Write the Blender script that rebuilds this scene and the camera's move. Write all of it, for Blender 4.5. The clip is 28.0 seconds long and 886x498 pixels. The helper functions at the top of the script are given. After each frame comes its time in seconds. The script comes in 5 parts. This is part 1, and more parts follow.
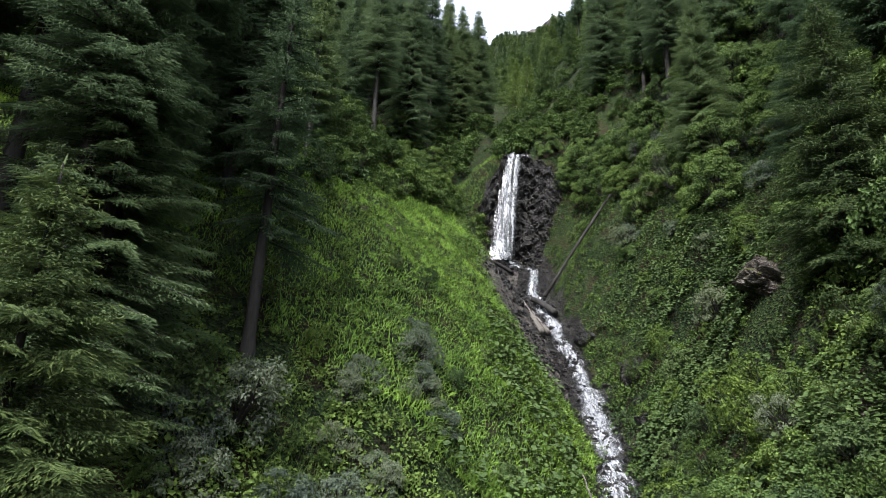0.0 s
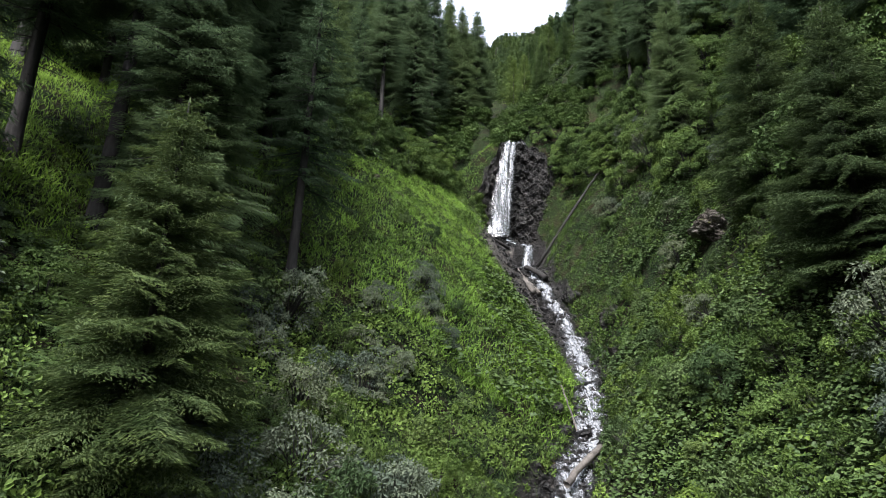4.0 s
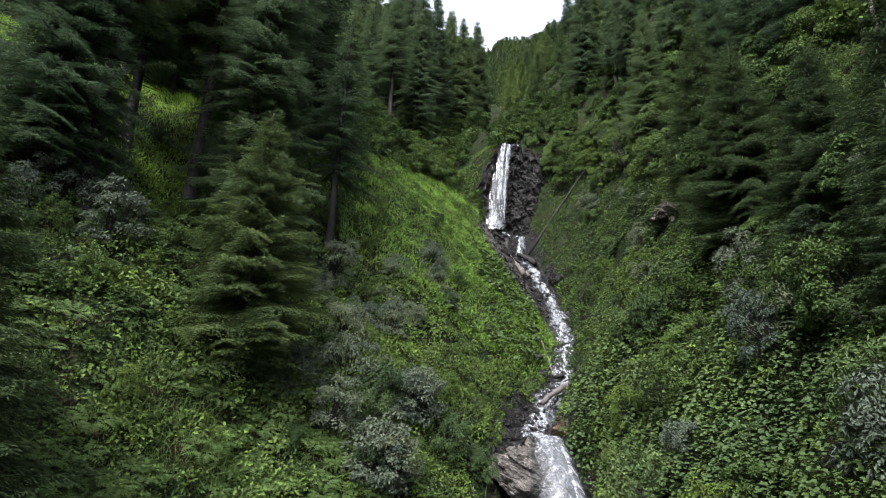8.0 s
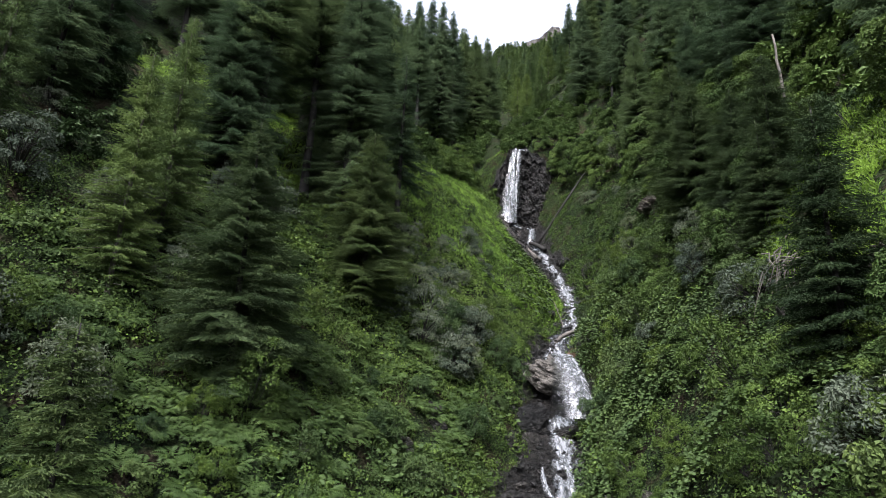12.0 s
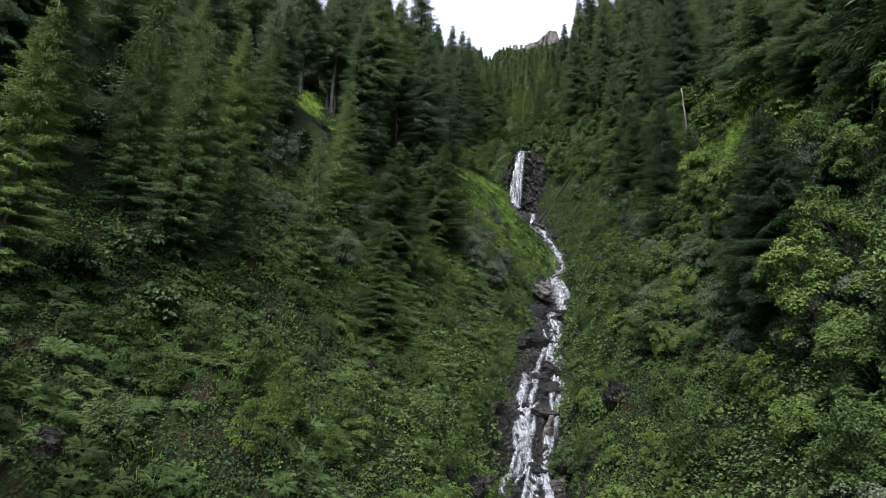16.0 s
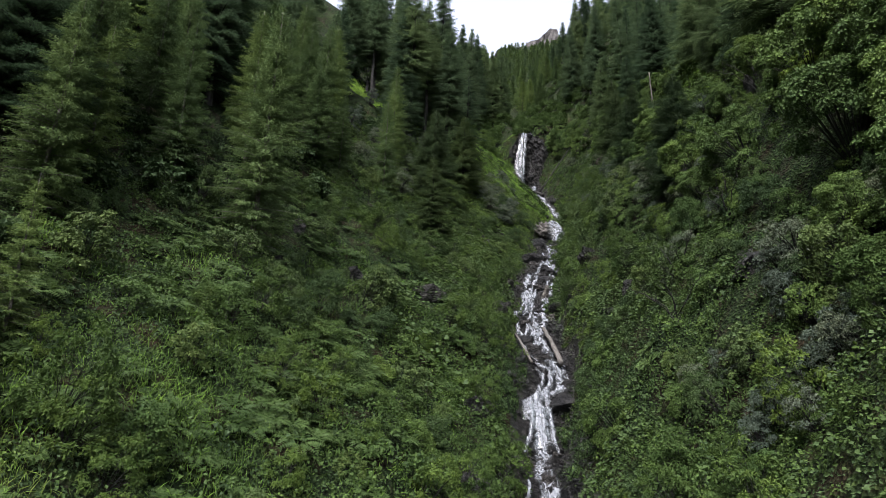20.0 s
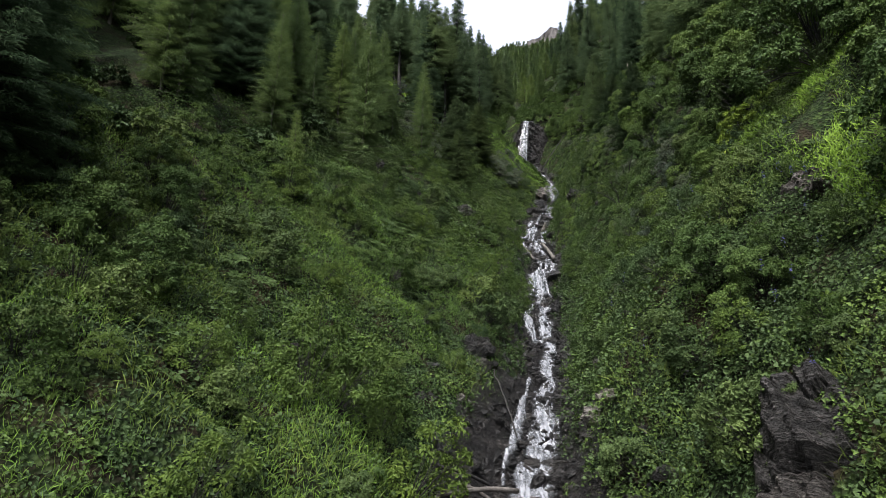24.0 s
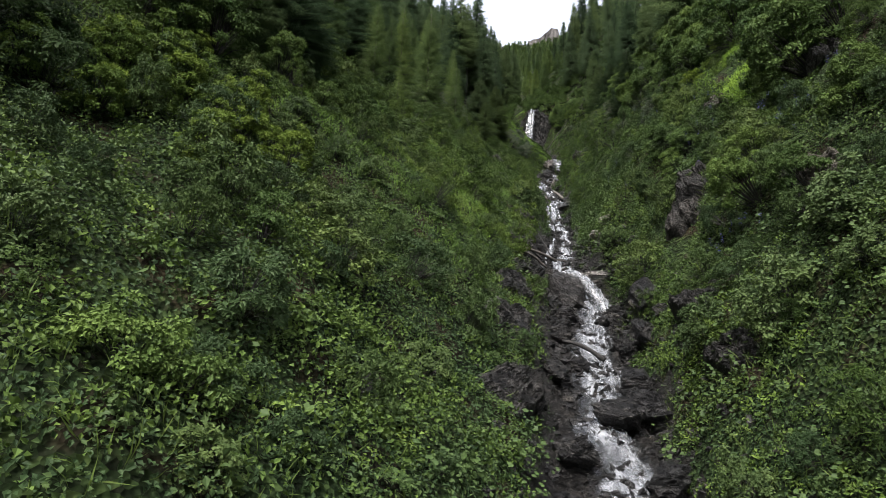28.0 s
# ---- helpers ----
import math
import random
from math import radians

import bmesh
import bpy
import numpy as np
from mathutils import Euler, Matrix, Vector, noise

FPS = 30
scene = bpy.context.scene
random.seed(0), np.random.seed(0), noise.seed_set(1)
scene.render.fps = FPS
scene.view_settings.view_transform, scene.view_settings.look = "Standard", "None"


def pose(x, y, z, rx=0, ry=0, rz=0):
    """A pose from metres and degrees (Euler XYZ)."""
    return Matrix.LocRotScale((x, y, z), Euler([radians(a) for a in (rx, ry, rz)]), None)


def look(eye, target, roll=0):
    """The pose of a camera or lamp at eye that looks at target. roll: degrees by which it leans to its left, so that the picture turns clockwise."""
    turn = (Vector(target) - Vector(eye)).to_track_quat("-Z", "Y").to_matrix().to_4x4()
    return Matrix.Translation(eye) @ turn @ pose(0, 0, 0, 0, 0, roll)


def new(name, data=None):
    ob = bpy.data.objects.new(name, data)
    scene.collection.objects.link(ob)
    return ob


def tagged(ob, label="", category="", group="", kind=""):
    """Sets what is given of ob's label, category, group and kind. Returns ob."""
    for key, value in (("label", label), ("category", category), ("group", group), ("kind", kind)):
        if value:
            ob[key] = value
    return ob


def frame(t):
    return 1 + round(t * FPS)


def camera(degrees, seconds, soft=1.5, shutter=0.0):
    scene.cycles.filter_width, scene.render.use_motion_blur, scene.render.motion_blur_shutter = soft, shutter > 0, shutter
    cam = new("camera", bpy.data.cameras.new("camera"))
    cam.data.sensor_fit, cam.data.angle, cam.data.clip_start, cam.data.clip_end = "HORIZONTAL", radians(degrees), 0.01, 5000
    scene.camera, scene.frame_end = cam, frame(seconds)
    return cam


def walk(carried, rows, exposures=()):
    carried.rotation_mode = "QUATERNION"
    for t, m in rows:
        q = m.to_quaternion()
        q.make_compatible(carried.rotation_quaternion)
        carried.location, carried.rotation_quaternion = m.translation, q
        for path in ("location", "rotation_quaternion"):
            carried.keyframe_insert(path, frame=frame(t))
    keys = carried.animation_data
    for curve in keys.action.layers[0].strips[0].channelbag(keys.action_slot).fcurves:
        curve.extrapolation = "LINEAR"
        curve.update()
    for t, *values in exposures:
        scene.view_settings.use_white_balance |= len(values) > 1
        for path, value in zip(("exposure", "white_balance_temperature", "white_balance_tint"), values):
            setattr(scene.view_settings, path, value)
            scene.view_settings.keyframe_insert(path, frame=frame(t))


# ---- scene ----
# The camera and its flight down the gully, looking back up at the waterfall.
cam = camera(72, 28.0, 0.9)
PATH = [
    (0, (-9.96, -56.76, -15.35), (-9.938, -54.841, -14.797), 2.10),
    (1, (-9.96, -57.51, -15.96), (-9.934, -55.594, -15.403), 2.35),
    (2, (-9.92, -58.62, -16.91), (-9.900, -56.697, -16.354), 2.00),
    (3, (-10.01, -59.71, -18.04), (-9.983, -57.792, -17.472), 1.85),
    (4, (-9.89, -60.97, -19.04), (-9.877, -59.048, -18.477), 1.77),
    (7, (-10.08, -65.20, -21.22), (-10.061, -63.283, -20.652), 1.99),
    (8, (-10.13, -67.14, -22.05), (-10.116, -65.227, -21.485), 2.12),
    (9, (-10.23, -69.39, -23.04), (-10.220, -67.473, -22.470), 1.99),
    (10, (-10.79, -71.61, -23.98), (-10.772, -69.695, -23.412), 1.96),
    (11, (-11.81, -74.09, -25.13), (-11.794, -72.179, -24.553), 1.93),
    (12, (-12.71, -76.77, -26.49), (-12.698, -74.857, -25.916), 1.79),
    (15, (-15.94, -92.14, -32.96), (-15.920, -90.227, -32.392), 1.87),
    (16, (-16.79, -96.67, -35.61), (-16.763, -94.748, -35.041), 2.10),
    (17, (-17.64, -100.55, -38.26), (-17.604, -98.636, -37.700), 2.42),
    (18, (-18.20, -103.88, -41.03), (-18.175, -101.964, -40.463), 2.12),
    (19, (-18.75, -107.08, -43.65), (-18.720, -105.165, -43.081), 2.13),
    (20, (-19.13, -110.15, -45.69), (-19.107, -108.231, -45.127), 2.03),
    (21, (-19.34, -113.21, -48.12), (-19.318, -111.292, -47.552), 1.89),
    (24, (-21.30, -124.05, -55.53), (-21.289, -122.128, -54.967), 1.34),
    (25, (-22.44, -127.16, -58.10), (-22.425, -125.239, -57.536), 1.56),
    (26, (-23.43, -130.30, -60.73), (-23.411, -128.386, -60.166), 1.71),
    (27, (-24.71, -133.49, -63.41), (-24.676, -131.569, -62.842), 2.30),
    (28, (-25.40, -136.41, -65.89), (-25.369, -134.490, -65.330), 2.60),
]
walk(cam, [(t, look(e, g, r)) for t, e, g, r in PATH], [(0, 2.58, 6240, 13), (10, 2.48, 6180, 15), (18, 2.14, 6150, 16), (24, 2.18, 6330, 14), (28, 2.22, 6480, 13)])

# Overcast daylight.
SUN_UP, SUN_TURN = 54, 204
world = bpy.data.worlds.new("world")
scene.world = world
world.use_nodes = True
wn = world.node_tree
sky = wn.nodes.new("ShaderNodeTexSky")
sky.sky_type, sky.sun_disc = "NISHITA", False
sky.sun_elevation, sky.sun_rotation = radians(SUN_UP), radians(SUN_TURN)
sky.air_density, sky.dust_density, sky.ozone_density = 1.0, 4.0, 1.0
cloud = wn.nodes.new("ShaderNodeHueSaturation")
cloud.inputs["Saturation"].default_value = 0.36
wn.links.new(sky.outputs[0], cloud.inputs["Color"])
wn.links.new(cloud.outputs[0], wn.nodes["Background"].inputs["Color"])
wn.nodes["Background"].inputs["Strength"].default_value = 0.12
sun = new("sun", bpy.data.lights.new("sun", "SUN"))
sun.data.energy, sun.data.angle, sun.data.color = 1.5, radians(12), (1.0, 0.97, 0.92)
sun.matrix_world = look((60 * math.sin(radians(SUN_TURN)), 60 * math.cos(radians(SUN_TURN)), 60 * math.tan(radians(SUN_UP))), (0, 0, 0))


# ---- materials ----
def blank(name):
    m = bpy.data.materials.new(name)
    m.use_nodes = True
    t = m.node_tree
    return m, t, t.nodes["Principled BSDF"]


def ramp(t, source, stops):
    r = t.nodes.new("ShaderNodeValToRGB")
    e = r.color_ramp.elements
    while len(e) < len(stops):
        e.new(0.5)
    for k, (at, c) in zip(e, stops):
        k.position, k.color = at, (*c, 1)
    t.links.new(source, r.inputs[0])
    return r.outputs[0]


def noise_of(t, size, detail=3.0, stretch=None, roughness=0.6):
    n = t.nodes.new("ShaderNodeTexNoise")
    n.inputs["Scale"].default_value, n.inputs["Detail"].default_value, n.inputs["Roughness"].default_value = 1.0 / size, detail, roughness
    c = t.nodes.new("ShaderNodeTexCoord")
    source = c.outputs["Object"]
    if stretch:
        m = t.nodes.new("ShaderNodeMapping")
        m.inputs["Scale"].default_value = stretch
        t.links.new(source, m.inputs[0])
        source = m.outputs[0]
    t.links.new(source, n.inputs["Vector"])
    return n.outputs["Fac"]


def mixed(t, fac, a, b, kind="MIX"):
    m = t.nodes.new("ShaderNodeMix")
    m.data_type, m.blend_type = "RGBA", kind
    for value, socket in ((fac, m.inputs[0]), (a, m.inputs[6]), (b, m.inputs[7])):
        if isinstance(value, (int, float)):
            socket.default_value = value
        elif isinstance(value, tuple):
            socket.default_value = (*value, 1)
        else:
            t.links.new(value, socket)
    return m.outputs[2]


def bumped(t, p, height, depth, strength=0.8):
    b = t.nodes.new("ShaderNodeBump")
    b.inputs["Strength"].default_value, b.inputs["Distance"].default_value = strength, depth
    t.links.new(height, b.inputs["Height"])
    t.links.new(b.outputs[0], p.inputs["Normal"])


def leafy(name, dark, light, tip=None, patch=3.0, gloss=0.55, glow=0.16):
    """Foliage: every leaf has its own shade, and shades drift over the plants."""
    m, t, p = blank(name)
    dark, light, tip = [(c[0] * 0.62, c[1] * 0.6, c[2] * 0.69) for c in (dark, light, tip or light)]
    dark, tip = [0.3 * a + 0.62 * b for a, b in zip(dark, light)], [0.4 * a + 0.6 * b for a, b in zip(tip, light)]
    geo = t.nodes.new("ShaderNodeNewGeometry")
    info = t.nodes.new("ShaderNodeObjectInfo")
    own = ramp(t, geo.outputs["Random Per Island"], [(0.0, dark), (0.75, light), (1.0, tip)])
    drift = ramp(t, noise_of(t, patch), [(0.3, (0.62, 0.66, 0.6)), (0.7, (1.25, 1.2, 1.0))])
    c = mixed(t, 1.0, own, drift, "MULTIPLY")
    each = ramp(t, info.outputs["Random"], [(0.0, (0.6, 0.66, 0.68)), (0.5, (1.0, 1.0, 1.0)), (1.0, (1.26, 1.2, 0.97))])
    c = mixed(t, 1.0, c, each, "MULTIPLY")
    t.links.new(c, p.inputs["Base Color"])
    p.inputs["Roughness"].default_value, p.inputs["Specular IOR Level"].default_value = gloss, 0.07
    thin = t.nodes.new("ShaderNodeBsdfTranslucent")
    t.links.new(c, thin.inputs["Color"])
    both = t.nodes.new("ShaderNodeMixShader")
    both.inputs[0].default_value = glow
    t.links.new(p.outputs[0], both.inputs[1])
    t.links.new(thin.outputs[0], both.inputs[2])
    t.links.new(both.outputs[0], t.nodes["Material Output"].inputs[0])
    return m


def stony(name, dark, mid, light, wet=0.0, moss=0.0, size=0.5, layered=False):
    """Broken rock: stains at two scales, fine grain, thin pale veins and a rough, partly wet skin."""
    dark, mid, light = [tuple((0.68 if wet < 0.3 else 0.56) * v for v in c) for c in (dark, mid, light)]
    m, t, p = blank(name)
    st = (1, 1, 4.5) if layered else (1, 1, 2.2)
    big, small, grain = noise_of(t, size * 1.6, 5, st, 0.65), noise_of(t, size * 0.45, 5, st, 0.65), noise_of(t, 0.05, 4)
    c = mixed(t, 0.5, ramp(t, big, [(0.38, dark), (0.5, mid), (0.66, light)]), ramp(t, small, [(0.4, dark), (0.52, mid), (0.64, light)]))
    c = mixed(t, 1.0, c, ramp(t, grain, [(0.35, (0.6, 0.6, 0.61)), (0.65, (1.4, 1.38, 1.35))]), "MULTIPLY")
    info = t.nodes.new("ShaderNodeObjectInfo")
    c = mixed(t, 1.0, c, ramp(t, info.outputs["Random"], [(0.0, (0.74, 0.77, 0.8)), (1.0, (1.2, 1.18, 1.15))]), "MULTIPLY")
    if moss:
        geo = t.nodes.new("ShaderNodeNewGeometry")
        sep = t.nodes.new("ShaderNodeSeparateXYZ")
        t.links.new(geo.outputs["Normal"], sep.inputs[0])
        up = t.nodes.new("ShaderNodeMath")
        up.operation = "MULTIPLY"
        t.links.new(sep.outputs["Z"], up.inputs[0])
        t.links.new(noise_of(t, 0.4, 4), up.inputs[1])
        c = mixed(t, ramp(t, up.outputs[0], [(0.5 - moss * 0.3, (0, 0, 0)), (0.62 - moss * 0.3, (1, 1, 1))]), c, (0.045, 0.056, 0.014))
    t.links.new(c, p.inputs["Base Color"])
    damp = ramp(t, small, [(0.4, (0.8 - 0.6 * wet,) * 3), (0.62, (0.95 - 0.4 * wet,) * 3)])
    t.links.new(damp, p.inputs["Roughness"])
    p.inputs["Specular IOR Level"].default_value = 0.05 + 0.16 * wet
    rise = t.nodes.new("ShaderNodeMath")
    rise.operation = "MULTIPLY_ADD"
    rise.inputs[1].default_value = 0.12
    t.links.new(grain, rise.inputs[0])
    t.links.new(small, rise.inputs[2])
    bumped(t, p, rise.outputs[0], 0.3, 1.0)
    return m


def barky(name, dark, light):
    dark, light = [tuple(0.68 * v for v in c) for c in (dark, light)]
    m, t, p = blank(name)
    n = noise_of(t, 0.1, 5, (1, 1, 0.18))
    t.links.new(mixed(t, 0.4, ramp(t, n, [(0.3, dark), (0.7, light)]), ramp(t, noise_of(t, 0.9), [(0.35, dark), (0.65, light)])), p.inputs["Base Color"])
    p.inputs["Roughness"].default_value, p.inputs["Specular IOR Level"].default_value = 0.9, 0.08
    bumped(t, p, n, 0.03)
    return m


SPRUCE = leafy("spruce_needles", (0.057, 0.098, 0.053), (0.12, 0.188, 0.092), (0.166, 0.242, 0.112), 2.5, 0.75, 0.4)
YOUNG = leafy("young_spruce_needles", (0.03, 0.053, 0.027), (0.06, 0.098, 0.042), (0.1, 0.145, 0.056), 1.5, 0.6, 0.25)
LARCH = leafy("larch_needles", (0.082, 0.138, 0.062), (0.138, 0.215, 0.078), (0.165, 0.245, 0.088), 1.5, 0.6, 0.25)
FRESH = leafy("fresh_spruce_tips", (0.042, 0.07, 0.03), (0.072, 0.115, 0.044), (0.1, 0.148, 0.056), 1.5, 0.6, 0.25)
FRESH_LARCH = leafy("fresh_larch_twigs", (0.088, 0.144, 0.052), (0.144, 0.225, 0.076), (0.17, 0.25, 0.085), 1.5, 0.6, 0.25)
HERB = leafy("herb_leaves", (0.036, 0.066, 0.018), (0.078, 0.136, 0.035), (0.1, 0.16, 0.046), 1.2)
NETTLE = leafy("nettle_leaves", (0.03, 0.055, 0.022), (0.062, 0.108, 0.04), (0.085, 0.135, 0.052), 1.2)
LADY = leafy("fresh_herb_leaves", (0.06, 0.108, 0.026), (0.11, 0.182, 0.042), (0.14, 0.21, 0.055), 1.2)
BROAD = leafy("broad_leaves", (0.036, 0.066, 0.023), (0.053, 0.094, 0.034), (0.068, 0.114, 0.041), 2.0, 0.5)
GRASS = leafy("grass_blades", (0.108, 0.21, 0.036), (0.2, 0.36, 0.06), (0.25, 0.395, 0.076), 3.0, 0.6, 0.35)
SEDGE = leafy("sedge_blades", (0.055, 0.095, 0.025), (0.115, 0.178, 0.044), (0.16, 0.21, 0.068), 3.0, 0.6, 0.25)
RASP = leafy("raspberry_leaves", (0.043, 0.074, 0.026), (0.09, 0.142, 0.047), (0.122, 0.173, 0.063), 0.8)
ELDER = leafy("elder_leaves", (0.036, 0.069, 0.018), (0.077, 0.131, 0.029), (0.118, 0.168, 0.042), 0.8)
PETAL = leafy("monkshood_petals", (0.07, 0.07, 0.2), (0.13, 0.13, 0.36), (0.2, 0.19, 0.45), 1.0)
FERN = leafy("fern_fronds", (0.034, 0.066, 0.02), (0.066, 0.115, 0.034), (0.1, 0.15, 0.05), 3.0)
ALDER = leafy("alder_leaves", (0.046, 0.084, 0.024), (0.096, 0.164, 0.044), (0.126, 0.196, 0.053), 1.6)
WILLOW = leafy("willow_leaves", (0.0572, 0.0833, 0.059), (0.108, 0.142, 0.1), (0.15, 0.18, 0.14), 1.6)
MAPLE = leafy("fresh_broad_leaves", (0.08, 0.134, 0.025), (0.148, 0.234, 0.041), (0.19, 0.274, 0.053), 1.6)
BARK = barky("bark", (0.016, 0.0155, 0.0148), (0.046, 0.0445, 0.042))
LARCH_BARK = barky("larch_bark", (0.05, 0.045, 0.04), (0.16, 0.15, 0.135))
PALE_BARK = barky("pale_bark", (0.06, 0.055, 0.05), (0.19, 0.175, 0.155))
DEAD = barky("dead_wood", (0.055, 0.05, 0.045), (0.17, 0.157, 0.14))
# The light tone paints wet glints into the rock as well as pale veins.
WET_ROCK = stony("wet_rock", (0.002, 0.002, 0.002), (0.012, 0.0117, 0.0113), (0.09, 0.087, 0.083), 0.85, 0, 0.5)
GREY_ROCK = stony("grey_rock", (0.012, 0.012, 0.011), (0.045, 0.043, 0.04), (0.15, 0.145, 0.135), 0.3, 0, 0.5, True)
TAN_ROCK = stony("tan_rock", (0.04, 0.037, 0.033), (0.14, 0.13, 0.116), (0.28, 0.265, 0.245), 0.25, 0, 0.8, True)
RUST_ROCK = stony("rust_rock", (0.03, 0.019, 0.012), (0.1, 0.064, 0.042), (0.2, 0.145, 0.1), 0.3, 0, 0.5)
MOSS_ROCK = stony("mossy_rock", (0.025, 0.022, 0.02), (0.085, 0.077, 0.068), (0.22, 0.2, 0.18), 0.1, 0.75, 0.7, True)
LICHEN_ROCK = stony("lichen_rock", (0.018, 0.018, 0.017), (0.075, 0.072, 0.068), (0.24, 0.24, 0.23), 0.1, 0.6, 0.4, True)
GRAVEL = stony("gravel", (0.002, 0.002, 0.002), (0.01, 0.0095, 0.009), (0.065, 0.061, 0.056), 0.6, 0, 0.4)
SLATE = stony("slate", (0.006, 0.006, 0.006), (0.03, 0.029, 0.028), (0.13, 0.125, 0.118), 0.6, 0, 0.5)
PALE_ROCK = stony("pale_rock", (0.07, 0.067, 0.064), (0.2, 0.194, 0.186), (0.36, 0.35, 0.335), 0.5, 0, 0.5, True)
SCREE = stony("scree", (0.02, 0.019, 0.018), (0.075, 0.071, 0.066), (0.17, 0.162, 0.15), 0.2, 0, 0.3)
CRAG = stony("crag_rock", (0.07, 0.066, 0.064), (0.11, 0.104, 0.1), (0.16, 0.15, 0.145), 0, 0, 6.0)


def soil():
    """Earth under a close carpet of tiny leaves and moss."""
    m, t, p = blank("mossy_soil")
    cells = t.nodes.new("ShaderNodeTexVoronoi")
    cells.inputs["Scale"].default_value = 9.0
    c = t.nodes.new("ShaderNodeTexCoord")
    t.links.new(c.outputs["Object"], cells.inputs["Vector"])
    sep = t.nodes.new("ShaderNodeSeparateColor")
    t.links.new(cells.outputs["Color"], sep.inputs[0])
    leaf = ramp(t, sep.outputs[0], [(0.0, (0.005, 0.007, 0.004)), (0.5, (0.01, 0.017, 0.008)), (0.85, (0.018, 0.03, 0.012)), (1.0, (0.03, 0.047, 0.017))])
    earth = ramp(t, noise_of(t, 0.4, 5), [(0.3, (0.008, 0.007, 0.0055)), (0.7, (0.022, 0.018, 0.013))])
    a = mixed(t, ramp(t, noise_of(t, 1.1, 4), [(0.36, (0, 0, 0)), (0.5, (1, 1, 1))]), earth, leaf)
    b = ramp(t, noise_of(t, 6, 3), [(0.35, (0.65, 0.68, 0.6)), (0.65, (1.2, 1.15, 0.9))])
    t.links.new(mixed(t, 1.0, a, b, "MULTIPLY"), p.inputs["Base Color"])
    p.inputs["Roughness"].default_value, p.inputs["Specular IOR Level"].default_value = 1.0, 0.05
    bumped(t, p, cells.outputs["Distance"], 0.1, 1.0)
    return m


def foamy(name, cover, strand=(3.0, 3.0, 0.35), size=0.35):
    """White water in soft strands over clear dark water; it thins out towards the edges of its sheet."""
    m, t, p = blank(name)
    n = noise_of(t, size, 5, strand, 0.6)
    f = noise_of(t, size * 2.8, 2, strand)
    edge = t.nodes.new("ShaderNodeAttribute")
    edge.attribute_name = "depth"

    def calc(kind, a, b):
        k = t.nodes.new("ShaderNodeMath")
        k.operation = kind
        for v, q in ((a, k.inputs[0]), (b, k.inputs[1])):
            if isinstance(v, float):
                q.default_value = v
            else:
                t.links.new(v, q)
        return k.outputs[0]

    s = calc("ADD", calc("MULTIPLY", n, 0.5), calc("MULTIPLY", f, 0.5))
    full = calc("ADD", s, calc("MULTIPLY", calc("SUBTRACT", edge.outputs["Fac"], 0.7), 0.3))
    white = ramp(t, full, [(0.0, (0, 0, 0)), (0.46 - 0.2 * cover, (0.03, 0.03, 0.03)), (0.64 - 0.2 * cover, (0.5, 0.5, 0.5)), (0.84 - 0.2 * cover, (0.95, 0.95, 0.95))])
    fleck = ramp(t, noise_of(t, 0.13, 4, (1.0, 0.7, 0.5), 0.7), [(0.36, (0.68, 0.7, 0.72)), (0.62, (1.25, 1.25, 1.25))])
    t.links.new(mixed(t, 1.0, fleck, ramp(t, n, [(0.3, (0.11, 0.118, 0.128)), (0.68, (0.235, 0.243, 0.254))]), "MULTIPLY"), p.inputs["Base Color"])
    p.inputs["Roughness"].default_value, p.inputs["Specular IOR Level"].default_value = 0.6, 0.15
    bumped(t, p, s, 0.05, 0.3)
    clear = t.nodes.new("ShaderNodeBsdfTransparent")
    clear.inputs[0].default_value = (0.8, 0.83, 0.83, 1)
    gloss = t.nodes.new("ShaderNodeBsdfGlossy")
    gloss.inputs["Roughness"].default_value = 0.18
    thin = t.nodes.new("ShaderNodeMixShader")
    thin.inputs[0].default_value = 0.05
    t.links.new(clear.outputs[0], thin.inputs[1])
    t.links.new(gloss.outputs[0], thin.inputs[2])
    both = t.nodes.new("ShaderNodeMixShader")
    t.links.new(white, both.inputs[0])
    t.links.new(thin.outputs[0], both.inputs[1])
    t.links.new(p.outputs[0], both.inputs[2])
    t.links.new(both.outputs[0], t.nodes["Material Output"].inputs[0])
    return m


SOIL = soil()
FALL = foamy("falling_water", 0.34, (2.4, 2.4, 0.14), 0.45)
RAPID = foamy("rapid_water", 0.5, (2.4, 0.55, 0.55), 0.3)
CHUTE = foamy("chute_water", 0.5, (3.2, 0.9, 0.5), 0.3)
BROKEN = foamy("broken_water", 0.3, (1.6, 0.8, 0.8), 0.45)
VEIL = foamy("veil_water", 0.25, (2.2, 2.2, 0.2), 0.4)



